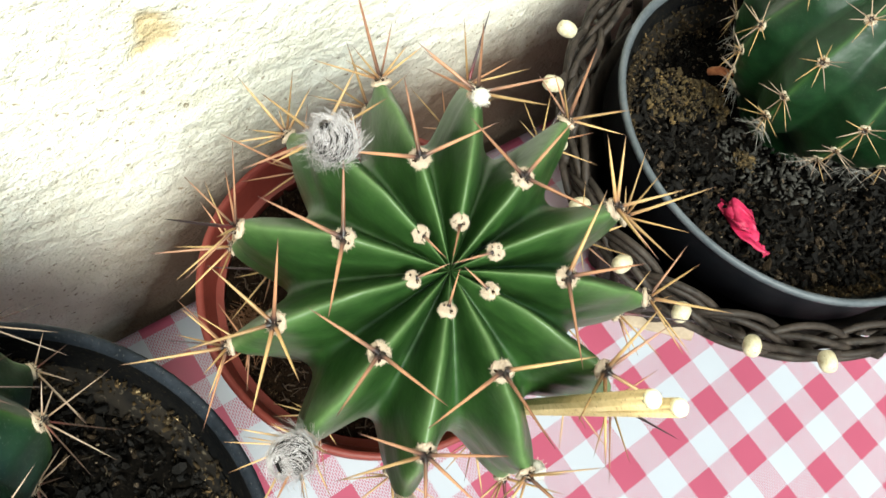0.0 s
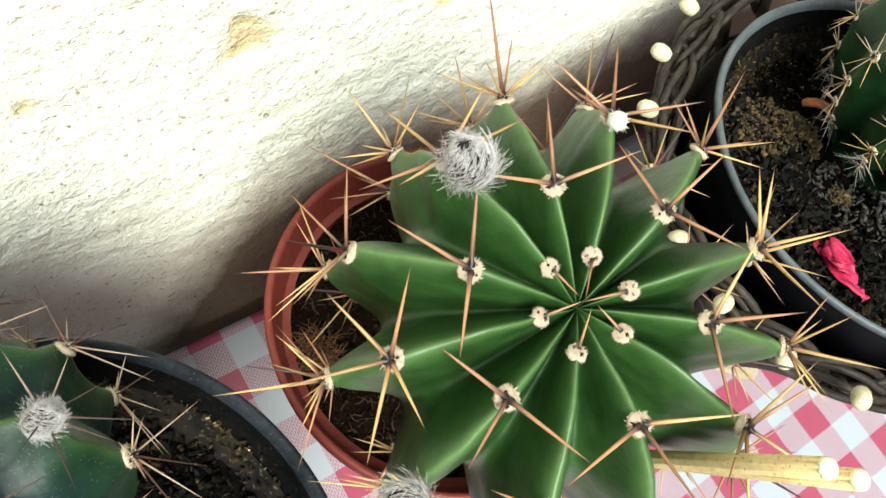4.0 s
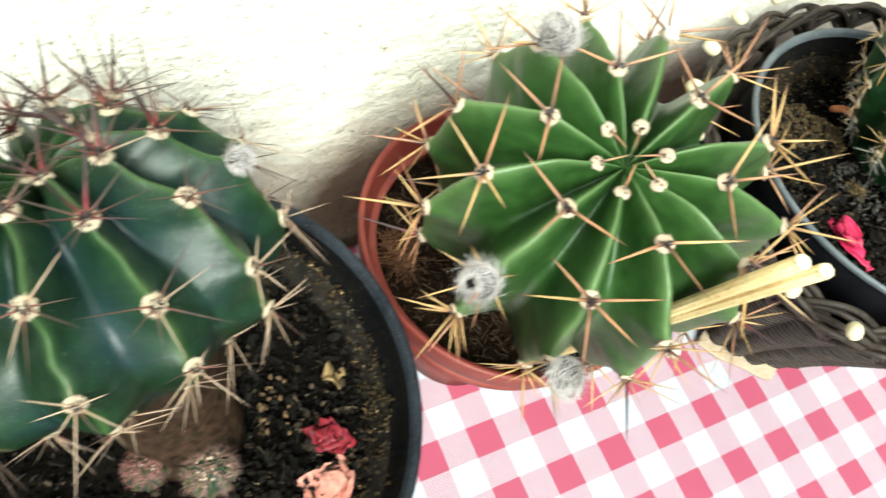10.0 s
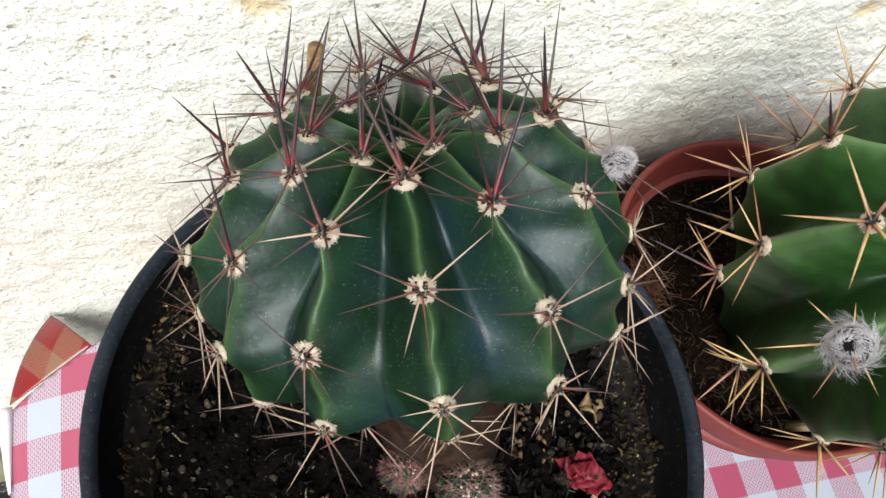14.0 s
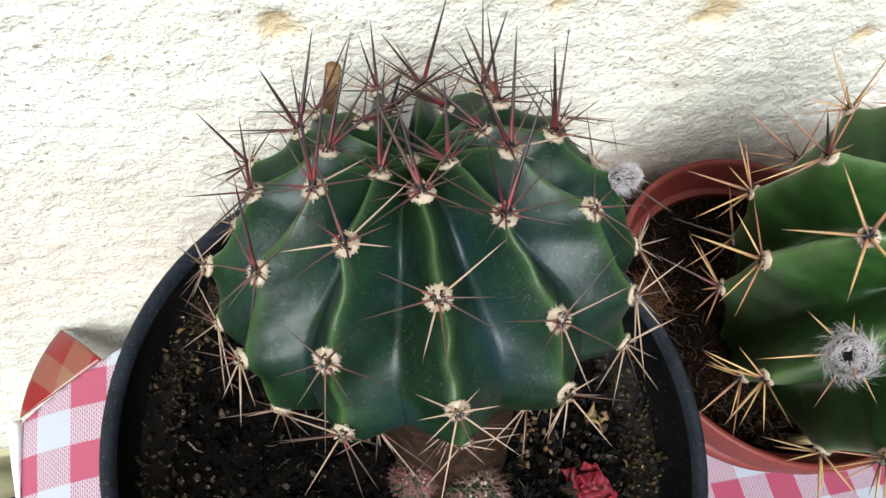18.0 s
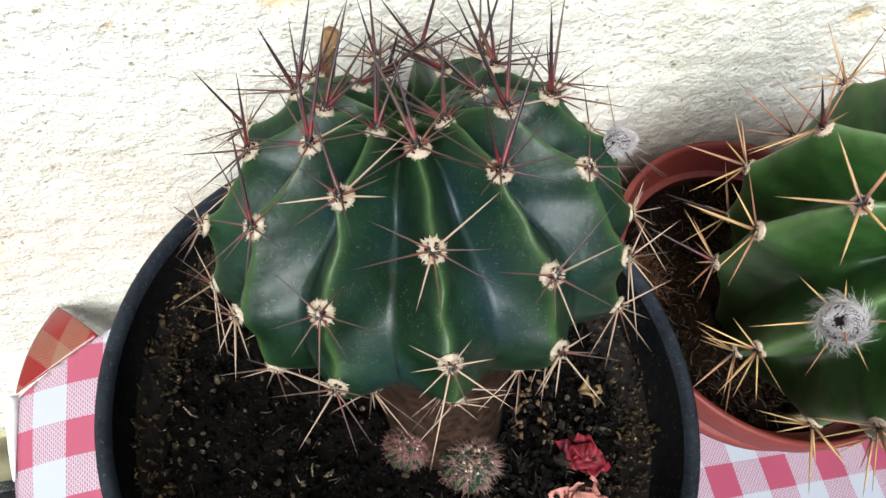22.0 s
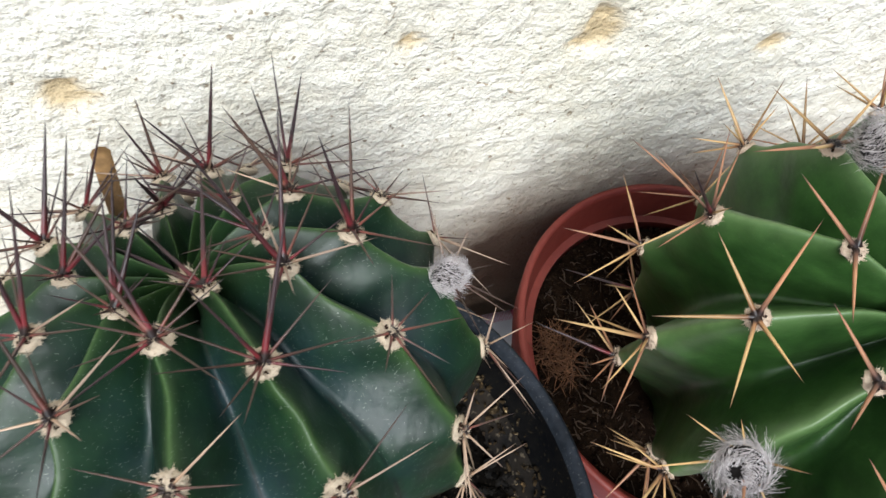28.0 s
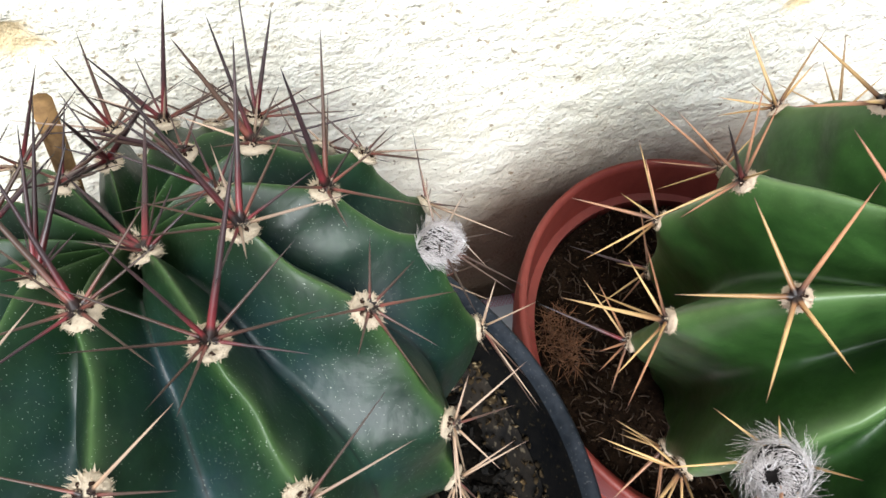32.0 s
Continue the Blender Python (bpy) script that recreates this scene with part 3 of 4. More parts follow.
def black_pot(name, at, r, h, soil_z, seed, label, rim_mat, foot=0.0, waist=0.70, litter=(-1.9, 1.6), pieces=1100):
    t = thing(name, at, label, "flower pot", "pots of cacti")
    body = [(r * waist, foot), (r * waist + 0.002, foot + 0.001), (r * 0.90, h - 0.032), (r * 0.915, h - 0.030), (r * 0.965, h - 0.029), (r * 0.985, h - 0.003)]
    part("pot_body", lathe([(0.001, foot)] + body), M_BLACK, t)
    part("rim", lathe([(r * 0.985, h - 0.003), (r, h - 0.002), (r * 1.0, h), (r * 0.985, h + 0.0012), (r * 0.962, h - 0.001), (r * 0.955, h - 0.003)]), rim_mat, t)
    part("inner_wall", lathe([(r * 0.955, h - 0.003), (r * 0.935, h - 0.014), (r * 0.915, soil_z + 0.013), (r * 0.91, soil_z + 0.012)]), M_DIRTY, t, "smooth black inner wall")
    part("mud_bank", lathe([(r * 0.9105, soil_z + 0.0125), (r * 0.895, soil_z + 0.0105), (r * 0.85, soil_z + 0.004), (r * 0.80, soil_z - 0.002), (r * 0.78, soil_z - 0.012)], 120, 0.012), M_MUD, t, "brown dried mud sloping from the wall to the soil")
    s = part("soil", soil_disc(r * 0.885, soil_z, seed), M_SOIL, t, "dark damp potting soil")
    c = part("soil_crumb", crumbs(0.0, r * 0.88, soil_z, 3600, seed + 1, (0.0004, 0.0017)), M_CLOD, s)
    tagged(c, kind="stuff")
    c = part("bark_litter", chips(r * 0.3, r * 0.84, soil_z, 260, seed + 2, (0.0015, 0.0060)), M_FIBRE, s, "pale fibres and bark splinters")
    tagged(c, kind="stuff")
    bm = flakes(r * 0.35, r * 0.84, soil_z, pieces // 3, seed + 7, litter, (0.0008, 0.0040))
    clods(bm, r * 0.35, r * 0.84, soil_z, pieces, seed + 8, litter)
    c = part("bark_flake", bm, M_BARK, s, "brown and grey bark clods and flakes", False)
    tagged(c, kind="stuff")
    bm = flakes(r * 0.775, r * 0.915, soil_z - 0.0030, 3400, seed + 4, (0, 2 * math.pi), (0.0004, 0.0019), (r * 0.80, 0.0130 / (r * 0.095)))
    c = part("soil_crust", bm, M_CRUST, s, "brown crust dried on the pot's inner wall")
    tagged(c, kind="stuff")
    return t


def clods(bm, r_in, r_out, z, count, seed, sector):
    """Broken lumps of bark and earth heaped on the soil, added to bm."""
    rng = random.Random(seed)
    for _ in range(count):
        rr, a = math.sqrt(rng.uniform(r_in**2, r_out**2)), rng.uniform(*sector)
        if noise.noise((rr * 60, a * 2.5, seed)) < rng.uniform(-0.6, 0.15):
            continue
        q = 0.0005 + 0.0017 * rng.random() ** 2.5
        blob(bm, (rr * math.cos(a), rr * math.sin(a), z + rng.uniform(0.0005, 0.004)), (q * rng.uniform(0.9, 2.4), q, q * rng.uniform(0.5, 0.9)), rng, 1, 0.45)


def flakes(r_in, r_out, z, count, seed, sector, size=(0.0015, 0.0048), bank=None):
    """Thin bent scraps of bark lying at all angles; bank: the radius from which the ground rises, and its slope."""
    rng = random.Random(seed)
    bm = bmesh.new()
    for _ in range(count):
        rr, a = math.sqrt(rng.uniform(r_in**2, r_out**2)), rng.uniform(*sector)
        if bank and noise.noise((rr * 90, a * 2.2, seed)) < rng.uniform(-0.55, 0.25):
            continue
        p = Vector((rr * math.cos(a), rr * math.sin(a), z + rng.uniform(0.001, 0.0045) + (max(0.0, rr - bank[0]) * bank[1] if bank else 0.0)))
        m = Euler((rng.gauss(0, 0.6), rng.gauss(0, 0.6), rng.uniform(0, 6.3))).to_matrix()
        ln, w, th = rng.uniform(*size), 0.0, rng.uniform(0.0002, 0.0005)
        w, th = ln * rng.uniform(0.25, 0.7), min(th, ln * 0.25)
        top, low = [], []
        for i in range(7):
            b = 2 * math.pi * i / 7
            q = Vector((ln * math.cos(b), w * math.sin(b), 0)) * rng.uniform(0.45, 1.3)
            q.z = 0.25 * w * math.cos(2 * b)
            top.append(bm.verts.new(p + m @ (q + Vector((0, 0, th)))))
            low.append(bm.verts.new(p + m @ (q * 0.95 - Vector((0, 0, th)))))
        bm.faces.new(top)
        bm.faces.new(low[::-1])
        for i in range(7):
            bm.faces.new((low[i], low[(i + 1) % 7], top[(i + 1) % 7], top[i]))
    return bm


B_POT, B_R, B_H, B_SOIL = (-0.1632, 0.0002, 0.0), 0.101, 0.181, 0.150
black_pot("black_pot", B_POT, B_R, B_H, B_SOIL, 11, "matt black plastic pot with dirty inner wall on the cloth", M_RIM)


def terracotta_pot(at, r, h, soil_z):
    t = thing("terracotta_pot", at, "terracotta-coloured plastic pot with a wide collar", "flower pot", "pots of cacti")
    part("pot_body", lathe([(0.001, 0.0), (r * 0.44, 0.0), (r * 0.45, 0.015), (r * 0.52, 0.062), (r * 0.64, h - 0.072), (r * 0.80, h - 0.042), (r * 0.83, h - 0.038), (r * 0.84, h - 0.036)]), M_TERRA, t)
    part("lip", lathe([(r * 0.84, h - 0.036), (r * 0.91, h - 0.035), (r * 0.92, h - 0.031), (r * 0.91, h - 0.029), (r * 0.86, h - 0.028), (r * 0.86, h - 0.017)]), M_TERRA, t, "narrow lip under the collar")
    part("collar", lathe([(r * 0.86, h - 0.017), (r * 0.975, h - 0.016), (r * 0.98, h - 0.014), (r * 1.0, h - 0.002), (r * 0.995, h), (r * 0.965, h), (r * 0.955, h - 0.003)]), M_TERRA, t, "thick turned-out collar")
    part("inner_wall", lathe([(r * 0.955, h - 0.003), (r * 0.915, h - 0.014), (r * 0.835, soil_z - 0.01)]), M_TERRA, t)
    s = part("soil", soil_disc(r * 0.855, soil_z, 31), M_PEAT, t, "dark brown peaty soil")
    c = part("soil_crumb", crumbs(0.0, r * 0.85, soil_z, 1900, 32, (0.0004, 0.0016)), M_PEAT_CRUMB, s)
    tagged(c, kind="stuff")
    c = part("peat_fibre", chips(r * 0.3, r * 0.82, soil_z, 420, 33, (0.002, 0.008)), M_RUST_FIBRE, s, "thin brown peat fibres")
    tagged(c, kind="stuff")


T_POT, T_R, T_H, T_SOIL = (0.0289, 0.0446, 0.0), 0.0815, 0.1394, 0.117
terracotta_pot(T_POT, T_R, T_H, T_SOIL)
C_POT, C_R, C_H, C_SOIL = (0.2338, -0.0055, 0.0), 0.0952, 0.1964, 0.170
black_pot("black_pot", C_POT, C_R, C_H, C_SOIL, 51, "black plastic pot with a grey dusty rim in a basket", M_GREY, 0.072, 0.56, (1.9, 5.6), 1800)


# ---- cacti ----
def spine_mesh(name, mat, sides=5):
    """A unit spine along +z with a swollen foot and a sharp tip, slightly bowed."""
    bm = bmesh.new()
    lay = bm.verts.layers.float.new("along")
    rings = []
    for z, r in ((-0.02, 1.7), (0.015, 1.75), (0.05, 1.05), (0.35, 0.85), (0.7, 0.55), (0.93, 0.2)):
        ring = []
        for i in range(sides):
            a = 2 * math.pi * i / sides
            v = bm.verts.new((r * math.cos(a), r * math.sin(a), z))
            v[lay] = max(0.0, z)
            ring.append(v)
        rings.append(ring)
    for a, b in zip(rings, rings[1:]):
        for i in range(sides):
            bm.faces.new((a[i], a[(i + 1) % sides], b[(i + 1) % sides], b[i]))
    top = bm.verts.new((0, 0, 1))
    top[lay] = 1.0
    for i in range(sides):
        bm.faces.new((rings[-1][i], rings[-1][(i + 1) % sides], top))
    me = bpy.data.meshes.new(name)
    bm.to_mesh(me)
    bm.free()
    for p in me.polygons:
        p.use_smooth = True
    me.materials.append(mat)
    return me


SPINES = {k: spine_mesh("spine", m) for k, m in (("y", M_SP_Y), ("r", M_SP_R), ("d", M_SP_D), ("m", M_SP_M), ("w", M_SP_W), ("g", M_SP_G))}


def areole_mesh(seed, felt):
    rng = random.Random(seed)
    bm = bmesh.new()
    bmesh.ops.create_icosphere(bm, subdivisions=2, radius=1)
    for v in bm.verts:
        v.co *= 1 + 0.16 * noise.noise((v.co.x * 2.5 + seed, v.co.y * 2.5, v.co.z * 2.5))
        v.co.z *= 0.34
    for _ in range(260):
        a, e = rng.uniform(0, 6.28), rng.uniform(-0.5, 1.3)
        d = Vector((math.cos(a) * math.cos(e), math.sin(a) * math.cos(e), 0.6 * math.sin(e)))
        s = d.cross(Vector((0.3, 0.2, 0.9))).normalized() * 0.05
        tip = d * rng.uniform(1.02, 1.20 if felt is M_FELT_W else 1.14) + Vector((rng.uniform(-0.18, 0.18), rng.uniform(-0.18, 0.18), rng.uniform(-0.1, 0.2)))
        bm.faces.new([bm.verts.new(d * 0.9 - s), bm.verts.new(d * 0.9 + s), bm.verts.new(tip)])
    first = len(bm.faces)
    count = 6 if felt is M_FELT_W else seed + 1
    for k in range(count):  # dark sockets from which the spines grow
        a, q = 6.283 / count * k + rng.uniform(-0.3, 0.3), rng.uniform(0.38, 0.66)
        g = rng.uniform(0.20, 0.26) if count == 6 else rng.uniform(0.20, 0.29)
        blob(bm, (q * math.cos(a), q * math.sin(a), 0.34 * math.sqrt(1 - q * q)), (g, g * rng.uniform(0.8, 1.2), 0.13), rng, 1, 0.3)
    bm.faces.ensure_lookup_table()
    for f in bm.faces[first:]:
        f.material_index = 1
    me = bpy.data.meshes.new("areole")
    bm.to_mesh(me)
    bm.free()
    for p in me.polygons:
        p.use_smooth = True
    me.materials.append(felt)
    me.materials.append(M_SOCKET)
    return me


AREOLES = [areole_mesh(s, m) for m in (M_FELT, M_FELT_W) for s in (1, 2, 3)]


def axis_turn(ax, ay):
    """The turn that leans +z towards (ax, ay, 1)."""
    z = Vector((ax, ay, 1)).normalized()
    x = (Vector((1, 0, 0)) - z.x * z).normalized()
    return Matrix((x, z.cross(x), z)).transposed()


def rib_angle(ribs, az0, shift, k):
    """Degrees at which rib k stands; shift is each rib's own share of a rib's width."""
    return az0 + 360 / ribs * (k + (shift[k % ribs] if shift else 0.0))


def cactus_body(ribs, az0, crest, valley, power, flute, per=16, levels=64, sag=0.0, rings=None, edge=5.0, sway=0.0, shift=None):
    """Ribbed body: crest and valley are (radius, height) curves from apex to base."""
    bm = bmesh.new()
    lay = bm.verts.layers.float.new("crest")
    low = bm.verts.layers.float.new("groove")
    fresh = bm.verts.layers.float.new("young")
    aged = bm.verts.layers.float.new("cork")
    xs = [-1 + 2 * k / per for k in range(per)]
    xs = [math.copysign(abs(x) ** 1.6, x) for x in xs]
    grid = []
    for j in range(levels + 1):
        u = (j / levels) ** 0.9
        cr, ch = spline(crest, u)
        vr, vh = spline(valley, u)
        ring = []
        for k in range(ribs):
            dip = 0.0
            if rings and sag:
                near = min(abs(u - q) for q in rings[k % len(rings)])
                dip = sag * (1 - math.exp(-(near / 0.035) ** 2)) * min(1, u * 4)
            for x in xs:
                g = max(0.0, (1 - math.sqrt(x * x + flute**2)) / (1 - flute)) ** (power[0] + (power[1] - power[0]) * min(1.0, u * 2.2))
                r, h = vr + (cr - dip - vr) * g, vh + (ch - dip * 0.5 - vh) * g
                mid, beside = rib_angle(ribs, az0, shift, k), rib_angle(ribs, az0, shift, k + (1 if x > 0 else -1))
                a = radians(mid + (beside - mid) * abs(x) / 2 + sway * (1 - x * x) * noise.noise((u * 14, k * 3.7, 2.0)))
                r *= 1 + 0.012 * noise.noise((7 * math.cos(a), 7 * math.sin(a), 60 * h))
                v = bm.verts.new((r * math.cos(a), r * math.sin(a), h))
                v[lay] = max(0.0, 1 - abs(x) * edge) ** 1.5
                v[low] = abs(x)
                v[fresh] = max(0.0, 1 - u * 4.2)
                v[aged] = min(1.0, max(0.0, (u - 0.785) * 18))
                ring.append(v)
        grid.append(ring)
    m = len(grid[0])
    for a, b in zip(grid, grid[1:]):
        for i in range(m):
            bm.faces.new((a[i], b[i], b[(i + 1) % m], a[(i + 1) % m]))
    bm.faces.new(grid[-1][::-1])
    return bm


def place_spine(parent, kind, base, way, length, thick, name="spine"):
    ob = new(name, SPINES[kind])
    q = way.to_track_quat("Z", "Y")
    ob.parent = parent
    ob.matrix_local = Matrix.Translation(base) @ q.to_matrix().to_4x4() @ Matrix.Diagonal((thick, thick, length, 1))
    return ob


def areole_site(crest, az, u):
    """Place, outward normal and the way towards the apex at a point of a rib's crest."""
    r, h = spline(crest, u)
    r1, h1 = spline(crest, max(u - 0.02, 0))
    r2, h2 = spline(crest, min(u + 0.02, 1))
    a = radians(az)
    er, ez = Vector((math.cos(a), math.sin(a), 0)), Vector((0, 0, 1))
    t = (er * (r1 - r2) + ez * (h1 - h2)).normalized()
    side = ez.cross(er)
    nrm = side.cross(t)
    if nrm.dot(er * r + ez * 0.02) < 0:
        nrm = -nrm
    return er * r + ez * h, nrm.normalized(), t, side


# profiles (radius, height), with the rings of areoles lying on the control points
G_CREST = [(0.0, 0.002), (0.0125, 0.0088), (0.0315, 0.0148), (0.0515, 0.0085), (0.0620, -0.0030), (0.0675, -0.0230), (0.068, -0.044), (0.062, -0.070), (0.048, -0.100), (0.026, -0.158)]
G_VALLEY = [(0.0, 0.0), (0.0082, -0.0012), (0.0205, -0.0055), (0.0340, -0.0115), (0.0420, -0.0170), (0.0465, -0.0270), (0.048, -0.047), (0.045, -0.072), (0.038, -0.100), (0.022, -0.158)]
B_A, B_B, B_B2 = 0.0615, 0.0429, 0.0604


def spheroid(a, b, b2, k, drop, k_top=None, fall=16):
    """Half an outline of a barrel: k draws it in, k_top more so above the middle; drop sinks the apex."""
    out = []
    for i in range(13):
        th = radians(i * 12.0)
        w = max(0.0, math.cos(th))
        kk = k + ((k_top or k) - k) * min(1.0, 2 * w)
        hh = (b if th < math.pi / 2 else b2) * math.cos(th)
        out.append((a * kk * math.sin(th) + 0.0003 * i, hh * (1 - (1 - kk) * 0.55) - drop * w**fall))
    return out


B_FOOT = [(0.0470, -0.0290), (0.0395, -0.0355), (0.0350, -0.0440), (0.0290, -0.057), (0.0220, -0.098)]
B_CREST = spheroid(B_A, B_B, B_B2, 1.0, 0.015, None, 30)[:10] + B_FOOT
B_VALLEY = spheroid(B_A, B_B, B_B2, 0.86, 0.020, 0.60)[:10] + [(r * 0.9, h) for r, h in B_FOOT]
C_FOOT = [(0.030, -0.062), (0.027, -0.075)]
C_CREST, C_VALLEY = spheroid(0.056, 0.045, 0.060, 1.0, 0.007) + C_FOOT, spheroid(0.056, 0.045, 0.060, 0.84, 0.014) + C_FOOT


def stub_cactus(name, at, ax, ribs, az0, crest, valley, mat, power, label, per=16, sag=0.0, rings=None, edge=7.0, sway=0.0, flute=0.14, shift=None):
    t = thing(name, at, label, "cactus", "cacti in pots")
    t.matrix_world = Matrix.Translation(at) @ axis_turn(*ax).to_4x4()
    body = part("body", cactus_body(ribs, az0, crest, valley, power, flute, per, 80, sag, rings, edge, sway, shift), mat, t)
    return t, body


def dress(t, crest, ribs, az0, rings, spec, seed, limit=300, felt=0, shift=None):
    """Areoles and spines on the ribs. spec(k, u, rng) gives the areole's size and a list of (kind, angle, rise, length, thickness)."""
    rng = random.Random(seed)
    count = 0
    rest = []
    for u in sorted({u for r in rings for u in r}):
        for k in range(ribs):
            if u not in rings[k % len(rings)]:
                continue
            p, nrm, up, side = areole_site(crest, rib_angle(ribs, az0, shift, k) + rng.uniform(-0.8, 0.8), u + rng.uniform(-0.004, 0.004))
            size, spines = spec(k, u, rng)
            a = new("areole", AREOLES[felt + rng.randrange(3)])
            a.parent = t
            m = Matrix((side, -up, nrm)).transposed().to_4x4()
            a.matrix_local = Matrix.Translation(p - nrm * size * 0.22) @ m @ Matrix.Rotation(rng.uniform(0, 6.28), 4, "Z") @ Matrix.Diagonal((size, size, size, 1))
            for kind, ang, rise, length, thick in spines:
                ca, cr = radians(ang), radians(rise)
                way = (up * math.cos(ca) + side * math.sin(ca)) * math.cos(cr) + nrm * math.sin(cr)
                count += 1
                if count <= limit:
                    place_spine(t, kind, p + nrm * size * 0.1 + way * size * 0.32, way, length, thick)
                else:
                    rest.append((kind, Matrix.Translation(p + nrm * size * 0.1 + way * size * 0.32) @ way.to_track_quat("Z", "Y").to_matrix().to_4x4() @ Matrix.Diagonal((thick, thick, length, 1))))
    if rest:
        bm = bmesh.new()
        keys = sorted({k for k, _ in rest})
        lay = bm.verts.layers.float.new("along")
        for kind, m in rest:
            me = SPINES[kind]
            vs = []
            for v in me.vertices:
                w = bm.verts.new(m @ v.co)
                w[lay] = max(0.0, v.co.z)
                vs.append(w)
            for p in me.polygons:
                bm.faces.new([vs[i] for i in p.vertices]).material_index = keys.index(kind)
        tagged(part("spine_fringe", bm, [SPINES[k].materials[0] for k in keys], t), kind="stuff")


def g_spec(k, u, rng):
    j = lambda s: rng.uniform(-s, s)  # noqa: E731
    ring = round(u * 9)
    if ring == 1:
        return 0.0026, [("r", j(14), 32 + j(8), rng.uniform(0.009, 0.013), 0.00042)]
    if ring == 2:
        return 0.0032, [(rng.choice("rry"), s * 92 + j(14), 26 + j(8), rng.uniform(0.021, 0.027), 0.00062) for s in (-1, 1)] + [("r", 180 + j(16), 34 + j(8), rng.uniform(0.020, 0.027), 0.00062)]
    if ring == 3:
        return 0.0032, [(rng.choice("ryy"), s + j(10), 26 + j(9), rng.uniform(0.019, 0.028), 0.0006) for s in (-103, -54, 64, 100, 178)]
    out = [(rng.choice("yyyr"), s + j(12), 28 + j(12), rng.uniform(0.015, 0.026), 0.00042) for s in (-145, -95, -45, 30, 85, 140)]
    out += [(rng.choice("dry"), j(60), 66 + j(14), rng.uniform(0.022, 0.032), 0.0006)]
    return 0.0032, out


G_RIBS, G_AZ = 12, 21.0
G_SHIFT = (0.0, 0.0, -0.08, -0.20, -0.12, -0.14, -0.08, -0.06, 0.0, 0.14, 0.05, -0.05)
G_RINGS = [[2 / 9, 4 / 9, 6 / 9, 7.4 / 9], [1 / 9, 3 / 9, 5 / 9, 6.7 / 9]]
G_AT = (0.0062, 0.0020, 0.2632)
green_cactus, _b = stub_cactus("green_cactus", G_AT, (-0.1905, -0.1893), G_RIBS, G_AZ, G_CREST, G_VALLEY, M_G, (0.58, 1.9), "bright green star-ribbed cactus with long straw-coloured spines", 24, 0.0027, G_RINGS, 2.8, 1.2, 0.30, G_SHIFT)
dress(green_cactus, G_CREST, G_RIBS, G_AZ, G_RINGS, g_spec, 5, 300, 0, G_SHIFT)

B_RIBS, B_AZ = 13, -98.1
B_SHIFT = (0.0, -0.06, -0.04, -0.02, 0.03, 0.08, 0.0, -0.15, -0.08, -0.13, 0.03, 0.05, 0.02)
# degrees from the apex at which the areoles of each rib sit: neighbours alternate, but for one pair at the back
B_TURNS = [(29, 57, 92, 113, 130), (17, 41, 73, 100, 120), (28, 55, 89, 108, 128), (18, 38, 66, 97, 120), (27, 53, 81, 106, 126), (18, 39, 70, 97), (29, 55, 85), (18, 37, 70),
           (17, 41, 74), (32, 56, 88), (21, 44, 75, 99, 120), (31, 57, 89, 112, 130), (19, 43, 75, 101, 121)]
B_RINGS = [[a / 168 for a in turns] for turns in B_TURNS]


def b_spec(k, u, rng):
    j = lambda s: rng.uniform(-s, s)  # noqa: E731
    th = u * 168
    n_dark = 3 if th < 25 else 2 if th < 35 else 1 + (k % 2) if th < 50 else (k % 2) if th < 60 else 0
    dark = [(rng.choice("dddm"), j(60), 56 + j(22), rng.uniform(0.019, 0.031), rng.uniform(0.00042, 0.00072)) for _ in range(n_dark)]
    if th < 25:
        return 0.0027, [(rng.choice("mmd"), s + j(20), 30 + j(14), rng.uniform(0.009, 0.017), 0.00030) for s in (-140, -90, -40, 50, 100, 145)] + dark
    if th < 50:
        return 0.0032, [(rng.choice("mmmwd"), s + j(14), 22 + j(13), rng.uniform(0.012, 0.023), 0.00032) for s in (-140, -112, -80, -40, 42, 78, 112, 140)] + dark
    if th < 80:
        return 0.0032, [(rng.choice("mmw"), s + j(12), 17 + j(9), rng.uniform(0.010, 0.021), 0.00029) for s in (-148, -102, -55, 48, 92, 140, 178)] + dark
    return 0.0029, [(rng.choice("wwm"), s + j(15), 22 + j(18), rng.uniform(0.008, 0.020) * (1.3 if abs(s) > 100 else 0.95), 0.00026) for s in (-160, -118, -72, -30, 34, 78, 120, 165)] + dark


def c_spec(k, u, rng):
    j = lambda s: rng.uniform(-s, s)  # noqa: E731
    if u * 168 > 120:  # old grey spines felted together at the base
        return 0.0022, [("g", s + j(20), 24 + j(20), rng.uniform(0.006, 0.013), 0.0002) for s in (-170, -140, -110, -80, -50, -20, 15, 45, 75, 105, 135, 160)]
    return 0.0024, [(rng.choice("wwy"), s + j(14), 26 + j(12), rng.uniform(0.008, 0.015), 0.00026) for s in (-160, -110, -60, -20, 30, 70, 115, 165)]


